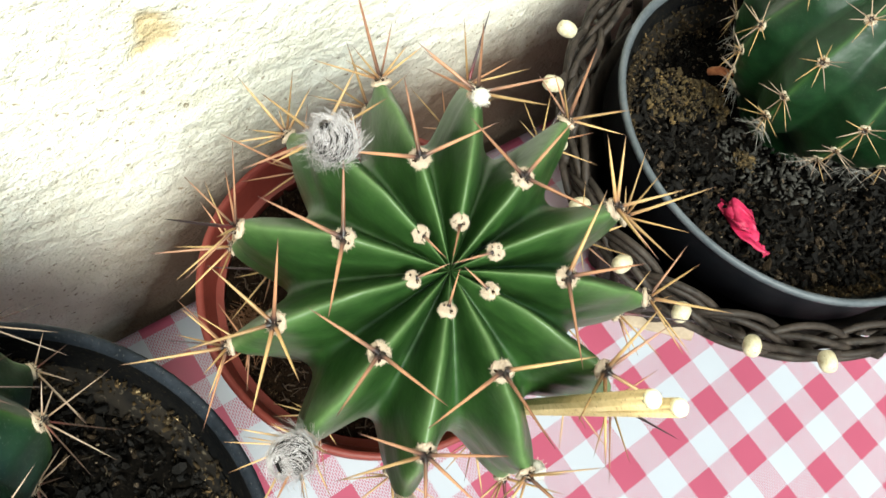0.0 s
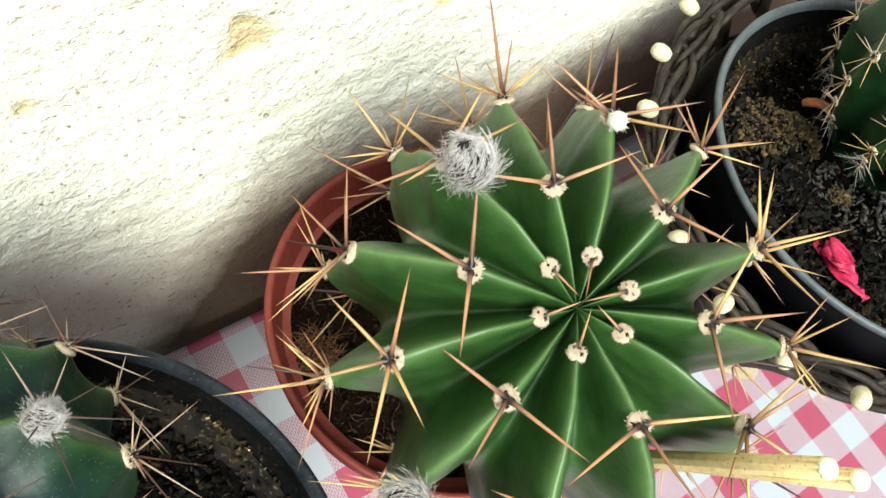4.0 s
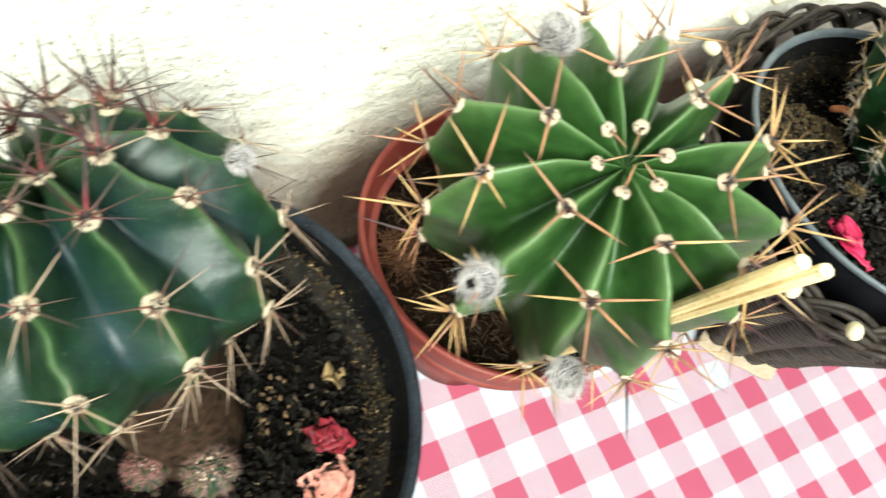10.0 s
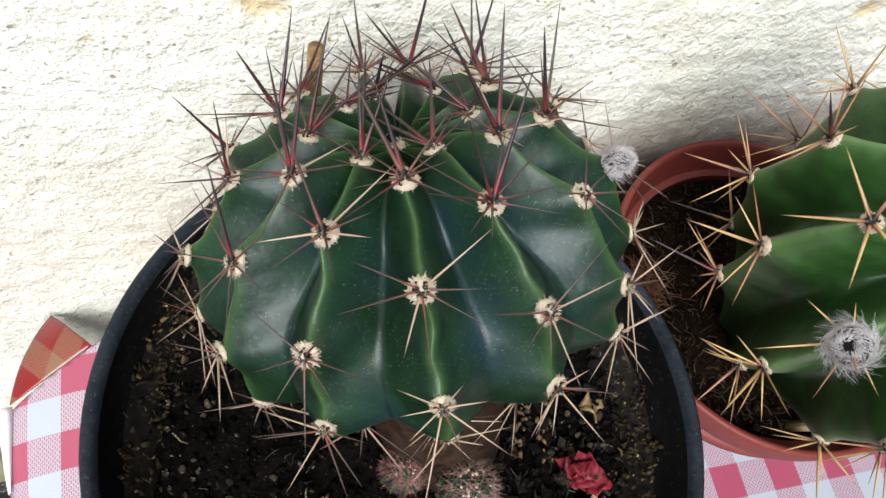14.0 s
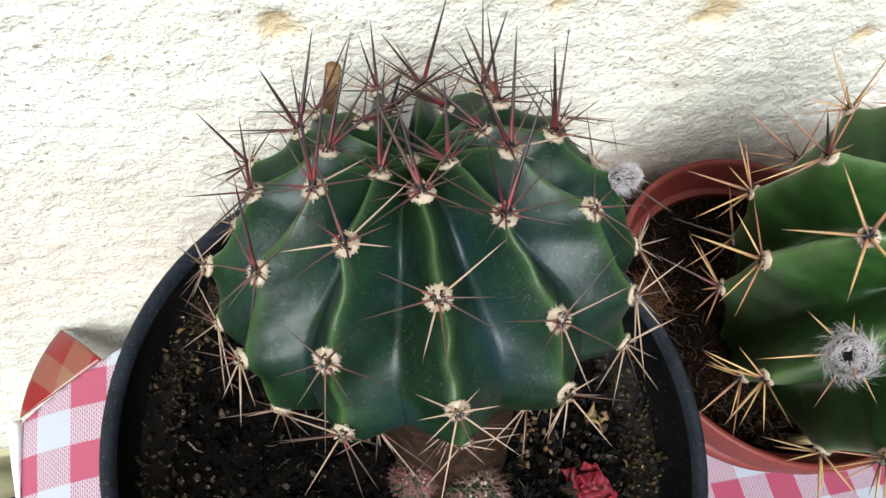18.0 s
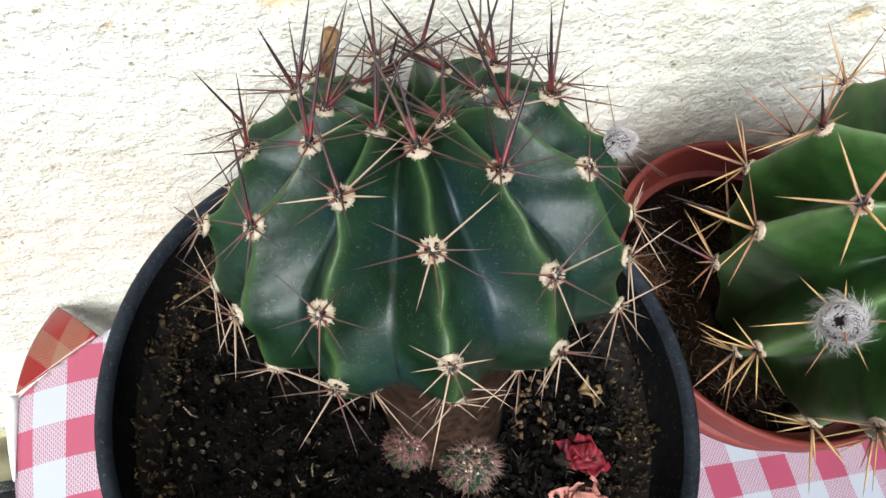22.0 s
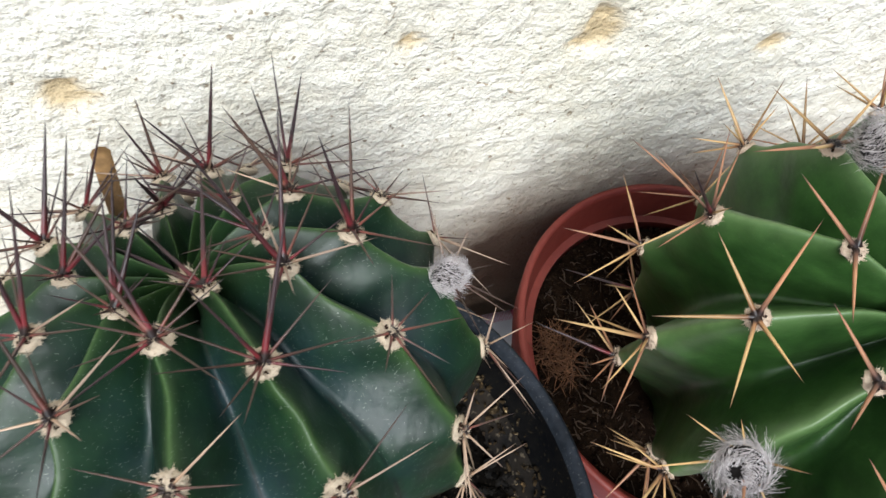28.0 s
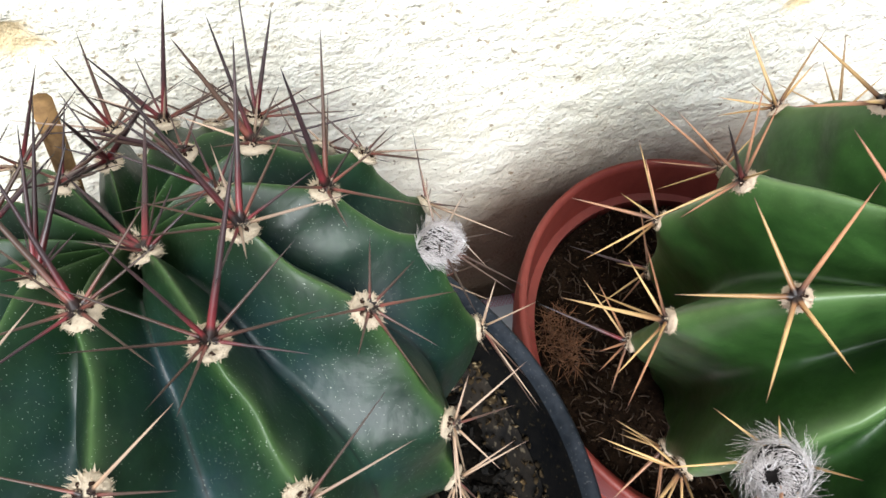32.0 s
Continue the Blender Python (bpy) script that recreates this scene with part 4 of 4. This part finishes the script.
B_AT = (-0.1674, 0.0388, 0.2303)
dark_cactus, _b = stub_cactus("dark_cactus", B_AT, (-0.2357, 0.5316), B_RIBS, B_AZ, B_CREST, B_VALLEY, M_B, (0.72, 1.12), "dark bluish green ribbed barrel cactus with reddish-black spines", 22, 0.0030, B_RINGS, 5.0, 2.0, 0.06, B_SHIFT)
dress(dark_cactus, B_CREST, B_RIBS, B_AZ, B_RINGS, b_spec, 8, 300, 3, B_SHIFT)
C_AT, C_RIBS, C_AZ = (0.258, 0.006, 0.232), 11, 182.5
C_EVEN, C_ODD = [a / 168 for a in (15, 43, 70, 96, 113, 124, 134)], [a / 168 for a in (29, 57, 86, 104, 118, 129, 139)]
C_RINGS = [C_EVEN, C_ODD, C_EVEN, C_ODD, C_EVEN, C_ODD, C_ODD, C_EVEN, C_ODD, C_EVEN, C_ODD]
round_cactus, _b = stub_cactus("round_cactus", C_AT, (0.0, 0.0), C_RIBS, C_AZ, C_CREST, C_VALLEY, M_C, (0.8, 1.1), "dark green ribbed round cactus with short pale spines", 16, 0.0015, C_RINGS)
dress(round_cactus, C_CREST, C_RIBS, C_AZ, C_RINGS, c_spec, 9, 300, 3)

# ---- buds, pups, petals, sticks ----


def bud(parent, at, out, size, seed, long=1.15):
    """A woolly flower bud: a dark core wrapped in swirling grey hairs, open and dark at its tip."""
    rng = random.Random(seed)
    core = bmesh.new()
    bmesh.ops.create_icosphere(core, subdivisions=2, radius=1)
    for v in core.verts:
        v.co = Vector((v.co.x, v.co.y, v.co.z * long)) * size * (0.78 if v.co.z < 0.45 else 0.78 - 0.55 * (v.co.z - 0.45)) * (1 + 0.08 * noise.noise(v.co * 3))
    ob = part("flower_bud", core, M_BUD, parent, "woolly grey flower bud")
    ob.matrix_local = Matrix.Translation(at) @ Vector(out).to_track_quat("Z", "Y").to_matrix().to_4x4()
    bm = bmesh.new()
    for _ in range(1050):
        z = rng.uniform(-0.95, 0.70) if rng.random() < 0.80 else rng.uniform(0.70, 0.88)
        a = rng.uniform(0, 6.283)
        lid = rng.uniform(0.86, 0.985)
        turn, lift, ln = rng.uniform(-0.2, 1.2), rng.random() ** 2 * 0.75, rng.uniform(0.5, 1.2)
        pts = []
        for k in range(4):
            s = k / 3
            zz = min(lid, z + s * ln * 0.45)
            rr = math.sqrt(max(0.02, 1 - zz * zz)) * (0.84 + 0.10 * rng.random() + lift * s * s)
            aa = a + turn * ln * s
            pts.append(Vector((rr * math.cos(aa), rr * math.sin(aa), zz * long * (0.9 + 0.25 * lift * s))) * size)
        w = 0.000045 + 0.005 * size
        last = None
        for k, p in enumerate(pts):
            n = p.normalized()
            d = (pts[min(k + 1, 3)] - pts[max(k - 1, 0)]).normalized()
            sd = d.cross(n).normalized() * w * (1 - 0.75 * k / 3)
            pair = (bm.verts.new(p - sd), bm.verts.new(p + sd), bm.verts.new(p + n * w))
            if last:
                for i in range(3):
                    bm.faces.new((last[i], last[(i + 1) % 3], pair[(i + 1) % 3], pair[i]))
            last = pair
    tagged(part("wool", bm, M_WOOL, ob), kind="stuff")
    return ob


def local(t, p):
    return t.matrix_world.inverted() @ Vector(p)


def local_way(t, d):
    return t.matrix_world.to_3x3().inverted() @ Vector(d)


bpy.context.view_layer.update()
bud(green_cactus, local(green_cactus, (-0.0125, 0.0400, 0.2935)), local_way(green_cactus, (-0.25, 0.35, 0.9)), 0.0068, 1)
bud(green_cactus, local(green_cactus, (-0.0565, -0.0175, 0.2510)), local_way(green_cactus, (-0.75, -0.15, 0.65)), 0.0068, 2)
bud(green_cactus, local(green_cactus, (-0.0400, -0.0540, 0.2440)), local_way(green_cactus, (-0.35, -0.75, 0.2)), 0.0058, 3, 1.4)
bud(dark_cactus, local(dark_cactus, (-0.1170, 0.0375, 0.2650)), local_way(dark_cactus, (0.85, 0.05, 0.5)), 0.0041, 4, 1.25)


def crown_wool():
    """Cream down that fills the sunken crown of the dark cactus."""
    rng = random.Random(15)
    bm = bmesh.new()
    z0 = B_CREST[0][1]
    for _ in range(160):
        a, r = rng.uniform(0, 6.28), 0.0030 * math.sqrt(rng.random())
        b = Vector((r * math.cos(a), r * math.sin(a), z0 + 0.0005))
        d = Vector((rng.gauss(0, 0.6), rng.gauss(0, 0.6), 1.0)).normalized() * rng.uniform(0.001, 0.0025)
        s = d.orthogonal().normalized() * 0.00014
        bm.faces.new([bm.verts.new(b - s), bm.verts.new(b + s), bm.verts.new(b + d)])
    tagged(part("crown_wool", bm, M_FELT_W, dark_cactus, "cream woolly crown"), kind="stuff")


crown_wool()


def tuft(parent, at, out, size, seed):
    """A ball of white wool on an old areole."""
    rng = random.Random(seed)
    bm = bmesh.new()
    blob(bm, (0, 0, 0), size, rng, 2, 0.1)
    for _ in range(60):
        d = Vector((rng.gauss(0, 1), rng.gauss(0, 1), rng.gauss(0, 1))).normalized()
        s = d.orthogonal().normalized() * size * 0.05
        bm.faces.new([bm.verts.new(d * size * 0.9 - s), bm.verts.new(d * size * 0.9 + s), bm.verts.new(d * size * rng.uniform(1.2, 1.5))])
    ob = part("wool_tuft", bm, M_WHITE, parent, "white woolly tuft")
    ob.location = at


tuft(green_cactus, local(green_cactus, (0.0348, 0.0362, 0.2880)), None, 0.0027, 5)
tuft(green_cactus, local(green_cactus, (0.0010, -0.0580, 0.2430)), None, 0.0030, 6)


def pup(at, size, seed, tint):
    """A small offset, nearly hidden by its fine spines."""
    rng = random.Random(seed)
    t = thing("cactus_pup", at, "tiny round cactus offset covered in fine reddish spines", "cactus", "offsets at the base")
    bm = cactus_body(11, 0, spheroid(size, size, size * 0.8, 1.0, 0.0), spheroid(size, size, size * 0.8, 0.85, 0.001), (1.2, 1.2), 0.1, 6, 18)
    part("body", bm, M_B, t)
    tw = bmesh.new()
    felt = bmesh.new()
    for k in range(260):
        z = rng.uniform(-0.3, 1)
        a = rng.uniform(0, 6.28)
        n = Vector((math.sqrt(max(0, 1 - z * z)) * math.cos(a), math.sqrt(max(0, 1 - z * z)) * math.sin(a), z))
        if k % 4 == 0:
            blob(felt, n * size, size * 0.075, rng, 1, 0.2)
        for _ in range(4):
            d = (n + Vector((rng.gauss(0, 0.8), rng.gauss(0, 0.8), rng.gauss(0, 0.8)))).normalized()
            s = d.orthogonal().normalized() * 0.00019
            b = n * size
            tip = b + d * size * rng.uniform(0.35, 0.8)
            v = [tw.verts.new(b - s), tw.verts.new(b + s), tw.verts.new(b + d.cross(s.normalized()) * 0.00016), tw.verts.new(tip)]
            for i in range(3):
                tw.faces.new((v[i], v[(i + 1) % 3], v[3]))
    tagged(part("felt", felt, M_FELT, t), kind="stuff")
    tagged(part("spine_down", tw, tint, t), kind="stuff")


pup((-0.1672, -0.0150, 0.1615), 0.0062, 21, M_PUP_R)
pup((-0.1470, -0.0240, 0.1635), 0.0080, 22, M_PUP_W)
pup((-0.1620, -0.0085, 0.1585), 0.0036, 23, M_PUP_R)


def wilted_flower(at, size, seed, mat, label, petals=7, stretch=(1, 1, 1)):
    rng = random.Random(seed)
    t = thing("wilted_flower", at, label, "flower", "fallen flowers")
    t.scale = stretch
    for k in range(petals):
        bm = bmesh.new()
        a0, ln = k * 6.283 / petals + rng.uniform(-0.4, 0.4), size * rng.uniform(0.7, 1.25)
        rise, curl = rng.uniform(0.05, 0.9), rng.uniform(-0.6, 2.8)
        rows = []
        for i in range(9):
            s = i / 8
            row = []
            w = ln * 0.42 * math.sin(math.pi * min(1, 0.12 + s * 0.82)) ** 0.8
            el = rise + curl * (s - 0.35)
            c = Vector((ln * s * math.cos(el) * 0.9, 0, ln * 0.75 * math.sin(rise) * s + ln * 0.35 * math.sin(curl * s * 1.6)))
            for q in range(7):
                v = q / 3 - 1
                crease = 0.26 * size * noise.noise((s * 4 + seed, v * 2.2, k * 3.1)) * s
                p = Vector((c.x * (1 - 0.2 * v * v * s), w * v * (1 - 0.25 * s) + crease, max(0.0004, c.z + 0.3 * w * v * v + crease)))
                row.append(bm.verts.new(Matrix.Rotation(a0, 3, "Z") @ p))
            rows.append(row)
        for a, b in zip(rows, rows[1:]):
            for i in range(6):
                bm.faces.new((a[i], a[i + 1], b[i + 1], b[i]))
        ob = part("petal", bm, mat, t)
        m = ob.modifiers.new("thickness", "SOLIDIFY")
        m.thickness = 0.0003
    bm = bmesh.new()
    blob(bm, (0, 0, size * 0.3), size * 0.3, rng, 2, 0.2)
    part("heart", bm, mat, t)


wilted_flower((-0.1015, -0.0255, 0.1505), 0.0118, 41, M_PETAL, "shrivelled dark red flower on the soil of the black pot", 9, (1.0, 1.1, 0.9))
wilted_flower((-0.1060, -0.0440, 0.1510), 0.0145, 42, M_PETAL2, "wilted salmon pink flower on the soil of the black pot", 9, (1.1, 1.1, 0.6))
wilted_flower((0.1800, -0.0250, 0.1730), 0.0160, 44, M_PETAL3, "crumpled crimson flower on soil in the basket's pot", 5, (0.75, 1.45, 0.8))


def grooved(bm, pts, radius, seed):
    """A split cane: a rod with fine grooves of uneven depth along it, added to bm."""
    rng = random.Random(seed)
    cut = [1.0 if i % 3 else rng.uniform(0.72, 0.9) for i in range(27)]
    rings = []
    for k, p in enumerate(pts):
        d = (pts[min(k + 1, len(pts) - 1)] - pts[max(k - 1, 0)]).normalized()
        s = d.cross(Vector((0.13, 0.29, 0.95))).normalized()
        u = s.cross(d)
        rings.append([bm.verts.new(p + radius * c * (math.cos(2 * math.pi * i / 27) * s + math.sin(2 * math.pi * i / 27) * u)) for i, c in enumerate(cut)])
    for a, b in zip(rings, rings[1:]):
        for i in range(27):
            bm.faces.new((a[i], a[(i + 1) % 27], b[(i + 1) % 27], b[i]))
    bm.faces.new(rings[0][::-1])
    bm.faces.new(rings[-1])


def reeds():
    t = thing("cane_sticks", (0.0220, -0.0160, 0.112), "bundle of pale split cane sticks pushed into the soil", "stick")
    tops = (((0.0155, -0.0575, 0.2970), 0.0025), ((0.0188, -0.0625, 0.2990), 0.0024))
    for k, (top, r) in enumerate(tops):
        a, b = Vector((k * 0.0035 - 0.0015, 0, 0)), Vector(top) - Vector((0.0220, -0.0160, 0.112))
        bm = bmesh.new()
        pts = [a.lerp(b, s / 8) + Vector((0.0006 * noise.noise((s, k, 0)), 0.0006 * noise.noise((s, k, 5)), 0)) for s in range(9)]
        grooved(bm, pts, r, k)
        st = part("stick", bm, M_REED, t)
        d = (pts[-1] - pts[-2]).normalized()
        bm = bmesh.new()
        tube(bm, [pts[-1] - d * 0.0002, pts[-1] + d * 0.0008, pts[-1] + d * 0.0013], r * 1.02, 10, lambda s: 1 - 0.35 * s * s)
        part("cut_end", bm, M_REED_END, st, "pale freshly cut end")


reeds()


def peg():
    t = thing("wooden_stake", (-0.1870, 0.0850, 0.146), "short weathered wooden stake in the black pot", "stick")
    bm = bmesh.new()
    tube(bm, [(0, 0, 0), (-0.0008, 0.004, 0.05), (-0.0017, 0.0095, 0.1)], 0.0025, 9)
    part("stake", bm, M_STAKE, t)


peg()


def debris():
    rng = random.Random(77)
    t = thing("dry_debris", (-0.118, -0.004, 0.150), "yellow-brown corky scales fallen at the cactus base", "debris", "", "stuff")
    bm = bmesh.new()
    for _ in range(26):
        a, r = rng.uniform(-1.9, 0.7), rng.uniform(0.0, 0.014)
        blob(bm, (r * math.cos(a) - 0.004, r * math.sin(a) * 1.6, rng.uniform(0.0, 0.012)), (rng.uniform(0.0006, 0.0018), rng.uniform(0.0006, 0.0014), rng.uniform(0.0004, 0.001)), rng, 1)
    part("scales", bm, M_CORK, t)
    t = thing("dry_flake", (-0.0894, -0.0018, 0.1510), "curled papery brown flake on the soil", "debris")
    bm = bmesh.new()
    rows = []
    for i in range(9):
        rows.append([bm.verts.new((0.009 * (i / 8 - 0.5), 0.006 * (q / 5 - 0.5) * (1.2 - abs(i / 4 - 1)), 0.002 + 0.004 * math.sin(i * 0.8) * abs(q / 2.5 - 1) + 0.001 * noise.noise((i, q, 1)))) for q in range(6)])
    for a, b in zip(rows, rows[1:]):
        for q in range(5):
            bm.faces.new((a[q], a[q + 1], b[q + 1], b[q]))
    ob = part("flake", bm, M_FLAKE, t)
    t.scale = (1.1, 1.9, 1.3)
    ob.modifiers.new("thickness", "SOLIDIFY").thickness = 0.0005
    t = thing("dry_roots", (-0.0300, 0.0560, 0.120), "tangle of rusty dry spines and roots beside the cactus", "debris", "", "stuff")
    bm = bmesh.new()
    for _ in range(300):
        a, r = rng.uniform(0, 6.28), 0.0085 * math.sqrt(rng.random())
        b = Vector((r * math.cos(a), r * math.sin(a) * 1.5, rng.uniform(0, 0.012)))
        d = Vector((rng.gauss(-0.4, 0.8), rng.gauss(0, 0.8), rng.gauss(0.5, 0.5))).normalized()
        tube(bm, [b, b + d * 0.005, b + d * rng.uniform(0.006, 0.010)], 0.0002, 3, lambda s: 1.1 - s)
    part("fibres", bm, M_RUST, t)
    for at, rad, cnt, sd in (((0.2040, 0.0450, 0.170), 0.015, 420, 3), ((0.2170, 0.0330, 0.170), 0.012, 260, 4), ((0.2100, -0.0030, 0.170), 0.006, 90, 6)):
        t = thing("dry_moss", at, "patch of dry yellowish moss on the soil", "moss", "moss patches", "stuff")
        bm = flakes(0.0, rad, 0.001, cnt, sd + 60, (0, 6.28), (0.0004, 0.0019), (1.0, 0.0))
        for _ in range(cnt):
            a, q = rng.uniform(0, 6.28), rad * 1.15 * math.sqrt(rng.random())
            x, y = q * math.cos(a), q * math.sin(a)
            if noise.noise((x * 90 + sd, y * 90, 4.0)) > rng.uniform(-0.2, 0.35) * (1.5 * q / rad):
                blob(bm, (x, y, 0.001 + rng.uniform(0, 0.002)), rng.uniform(0.0007, 0.0024), rng, 1, 0.45)
        part("moss", bm, M_MOSS, t)
    t = thing("lime_crust", (0.256, 0.006, 0.170), "grey chalky crust round the base of the round cactus", "debris", "", "stuff")
    bm = flakes(0.028, 0.056, 0.0, 420, 91, (2.9, 5.6), (0.0006, 0.0030))
    part("crust", bm, M_LIME, t)
    t = thing("dried_husk", (0.2230, 0.0400, 0.1800), "shrivelled orange-brown flower husk against the round cactus", "debris")
    bm = bmesh.new()
    for k in range(5):
        pts = [Vector((0.003 * math.cos(k * 1.3) * s + 0.001 * k * (s - 0.5), 0.003 * math.sin(k * 1.7) * s - 0.012 * (s - 0.3), 0.004 + 0.018 * s - 0.012 * s * s)) for s in (0, 0.3, 0.6, 1.0)]
        tube(bm, pts, 0.0017, 6, lambda s: 1.15 - s)
    part("husk", bm, M_HUSK, t)


debris()

# ---- basket round the pot of the round cactus ----
K_AT, K_TOP, K_RX, K_RY = (0.262, -0.004, 0.0), 0.180, 0.149, 0.115
K_BX, K_BY = 0.072, 0.056


def k_point(a, z, extra=0.0):
    s = z / K_TOP
    rx, ry = K_BX + (K_RX - K_BX) * s**1.2 + extra, K_BY + (K_RY - K_BY) * s**1.2 + extra
    return Vector((rx * math.cos(a) + 0.022 * (1 - s), ry * math.sin(a), z))


def basket():
    t = thing("wicker_basket", K_AT, "dark brown wicker basket with a braided rim and cream beads", "basket")
    N = 26
    A0 = radians(185.5)
    bm = bmesh.new()
    rows = [[bm.verts.new(k_point(2 * math.pi * i / 120, z, -0.004)) for i in range(120)] for z in [0.002 + 0.02 * j for j in range(9)]]
    for a, b in zip(rows, rows[1:]):
        for i in range(120):
            bm.faces.new((a[i], a[(i + 1) % 120], b[(i + 1) % 120], b[i]))
    bm.faces.new(rows[0][::-1])
    rows = [bm.verts.new(k_point(2 * math.pi * i / 60, 0.070, -0.005)) for i in range(60)]
    bm.faces.new(rows)
    ob = part("lining", bm, M_WICKER, t)
    ob.modifiers.new("thickness", "SOLIDIFY").thickness = 0.002
    for k in range(N):
        a = A0 + 2 * math.pi * k / N
        bm = bmesh.new()
        tube(bm, [k_point(a, 0.003 + 0.174 * s / 8) for s in range(9)] + [k_point(a, K_TOP + 0.004, 0.003)], 0.0032, 7)
        st = part("rod", bm, M_WICKER, t)
        bm = bmesh.new()
        tube(bm, [(0, 0, -0.0046), (0, 0, -0.0040), (0, 0, -0.0023), (0, 0, 0), (0, 0, 0.0023), (0, 0, 0.0040), (0, 0, 0.0046)], 0.0038, 12, lambda s: max(0.3, math.sqrt(max(0, 1 - (2 * s - 1) ** 2))))
        bead = part("bead", bm, M_BEAD, st, "cream wooden bead")
        out = (k_point(a, K_TOP) - Vector((0, 0, K_TOP))).normalized()
        bead.matrix_local = Matrix.Translation(k_point(a, K_TOP + 0.017, 0.003)) @ (out + Vector((0, 0, 0.35))).to_track_quat("Z", "Y").to_matrix().to_4x4()
    # woven strands, over and under the rods
    z, j = 0.004, 0
    while z < 0.158:
        bm = bmesh.new()
        pts = [k_point(A0 + 2 * math.pi * (i / 4) / N, z + 0.0006 * noise.noise((i * 0.4, j, 0)), 0.0042 * math.cos(math.pi * (i / 4 + j)) + 0.0008) for i in range(4 * N + 1)]
        tube(bm, pts, 0.0017, 5)
        part("strand", bm, M_WICKER, t)
        z += 0.0036
        j += 1
    # braided rim: four strands side by side arch inwards from one rod over the next two
    for k in range(N):
        bm = bmesh.new()
        for q in range(4):
            pts = []
            for i in range(15):
                s = i / 14
                a = A0 + 2 * math.pi * (k + 2.1 * s - 0.05) / N
                arch = math.sin(math.pi * s) ** 0.8
                twist = 0.0016 * math.sin(5.0 * s + 1.7 * q + k)
                pts.append(k_point(a, K_TOP - 0.011 + 0.021 * arch - 0.0026 * q + twist, 0.006 - 0.016 * arch + (0.0050 * q + twist) * arch))
            tube(bm, pts, 0.00175, 7)
        part("braid", bm, M_WICKER, t)


basket()


def strip():
    """The crumpled pale edging that lies along the basket's foot."""
    t = thing("paper_strip", (0.222, -0.042, 0.0015), "crumpled pale beige paper strip lying on the cloth", "paper")
    bm = bmesh.new()
    rows = []
    for i in range(25):
        s = i / 24
        x, y = -0.020 + 0.040 * s**1.25, 0.024 - 0.044 * s
        rows.append([bm.verts.new((x + 0.0115 * (q / 5 - 0.5) * 0.8, y + 0.0115 * (q / 5 - 0.5) * 0.55, 0.002 + 0.0010 * math.sin(i * 0.5 + q * 0.3) + 0.0008 * q + 0.001 * noise.noise((i * 0.5, q, 3)))) for q in range(6)])
    for a, b in zip(rows, rows[1:]):
        for q in range(5):
            bm.faces.new((a[q], a[q + 1], b[q + 1], b[q]))
    ob = part("sheet", bm, M_PAPER, t)
    ob.modifiers.new("thickness", "SOLIDIFY").thickness = 0.0006


strip()


# ---- plant on the floor beside the table ----
def leaf_mesh(length, width, droop):
    bm = bmesh.new()
    rows = []
    for i in range(17):
        s = i / 16
        w = width * (math.sin(math.pi * min(1.0, s * 0.94 + 0.06) ** 0.72) ** 0.9 * (1 - 0.55 * s) * 1.35)
        row = []
        for q in range(7):
            v = q / 3 - 1
            row.append(bm.verts.new((length * s, w * v, -droop * s * s + 0.25 * width * abs(v) ** 1.4 + 0.002 * noise.noise((s * 6, v * 2, length * 50)))))
        rows.append(row)
    for a, b in zip(rows, rows[1:]):
        for q in range(6):
            bm.faces.new((a[q], a[q + 1], b[q + 1], b[q]))
    return bm


def floor_plant():
    at = Vector((-0.402, 0.010, -0.50))
    t = thing("leafy_plant", at, "dark green broad-leaved plant in a pot on the floor", "plant")
    part("pot", lathe([(0.001, 0.0), (0.06, 0.0), (0.084, 0.145), (0.09, 0.146), (0.092, 0.150), (0.088, 0.151), (0.084, 0.148), (0.076, 0.13)]), M_CLAY, t, "dull brown clay pot")
    part("soil", soil_disc(0.078, 0.134, 71), M_SOIL, t)
    stem = bmesh.new()
    tube(stem, [(0, 0, 0.13), (0.003, 0.004, 0.22), (0.0, 0.01, 0.33)], 0.004, 7)
    part("stem", stem, M_LEAF, t)
    for base, tip, w in (((-0.4623, 0.0176, -0.2300), (-0.4666, 0.1287, -0.1500), 0.027), ((-0.4225, 0.0289, -0.2500), (-0.4011, 0.1030, -0.2150), 0.021), ((-0.400, 0.015, -0.19), (-0.50, 0.02, -0.2), 0.026), ((-0.402, 0.015, -0.19), (-0.44, -0.09, -0.21), 0.024), ((-0.402, 0.010, -0.22), (-0.47, -0.05, -0.27), 0.024)):
        a, b = Vector(base) - at, Vector(tip) - at
        d = b - a
        bm = leaf_mesh(d.length, w, 0.01)
        x = d.normalized()
        y = Vector((0, 0, 1)).cross(x).normalized()
        m = Matrix((x, y, x.cross(y))).transposed().to_4x4()
        bm.transform(Matrix.Translation(a) @ m)
        p = part("leaf", bm, M_LEAF, t)
        p.modifiers.new("thickness", "SOLIDIFY").thickness = 0.0006
        st = bmesh.new()
        tube(st, [Vector((0, 0.01, 0.30)), (a + Vector((0, 0.01, 0.30))) / 2 + Vector((0, 0, 0.005)), a + d * 0.05], 0.0016, 5)
        part("stalk", st, M_LEAF, p)


floor_plant()
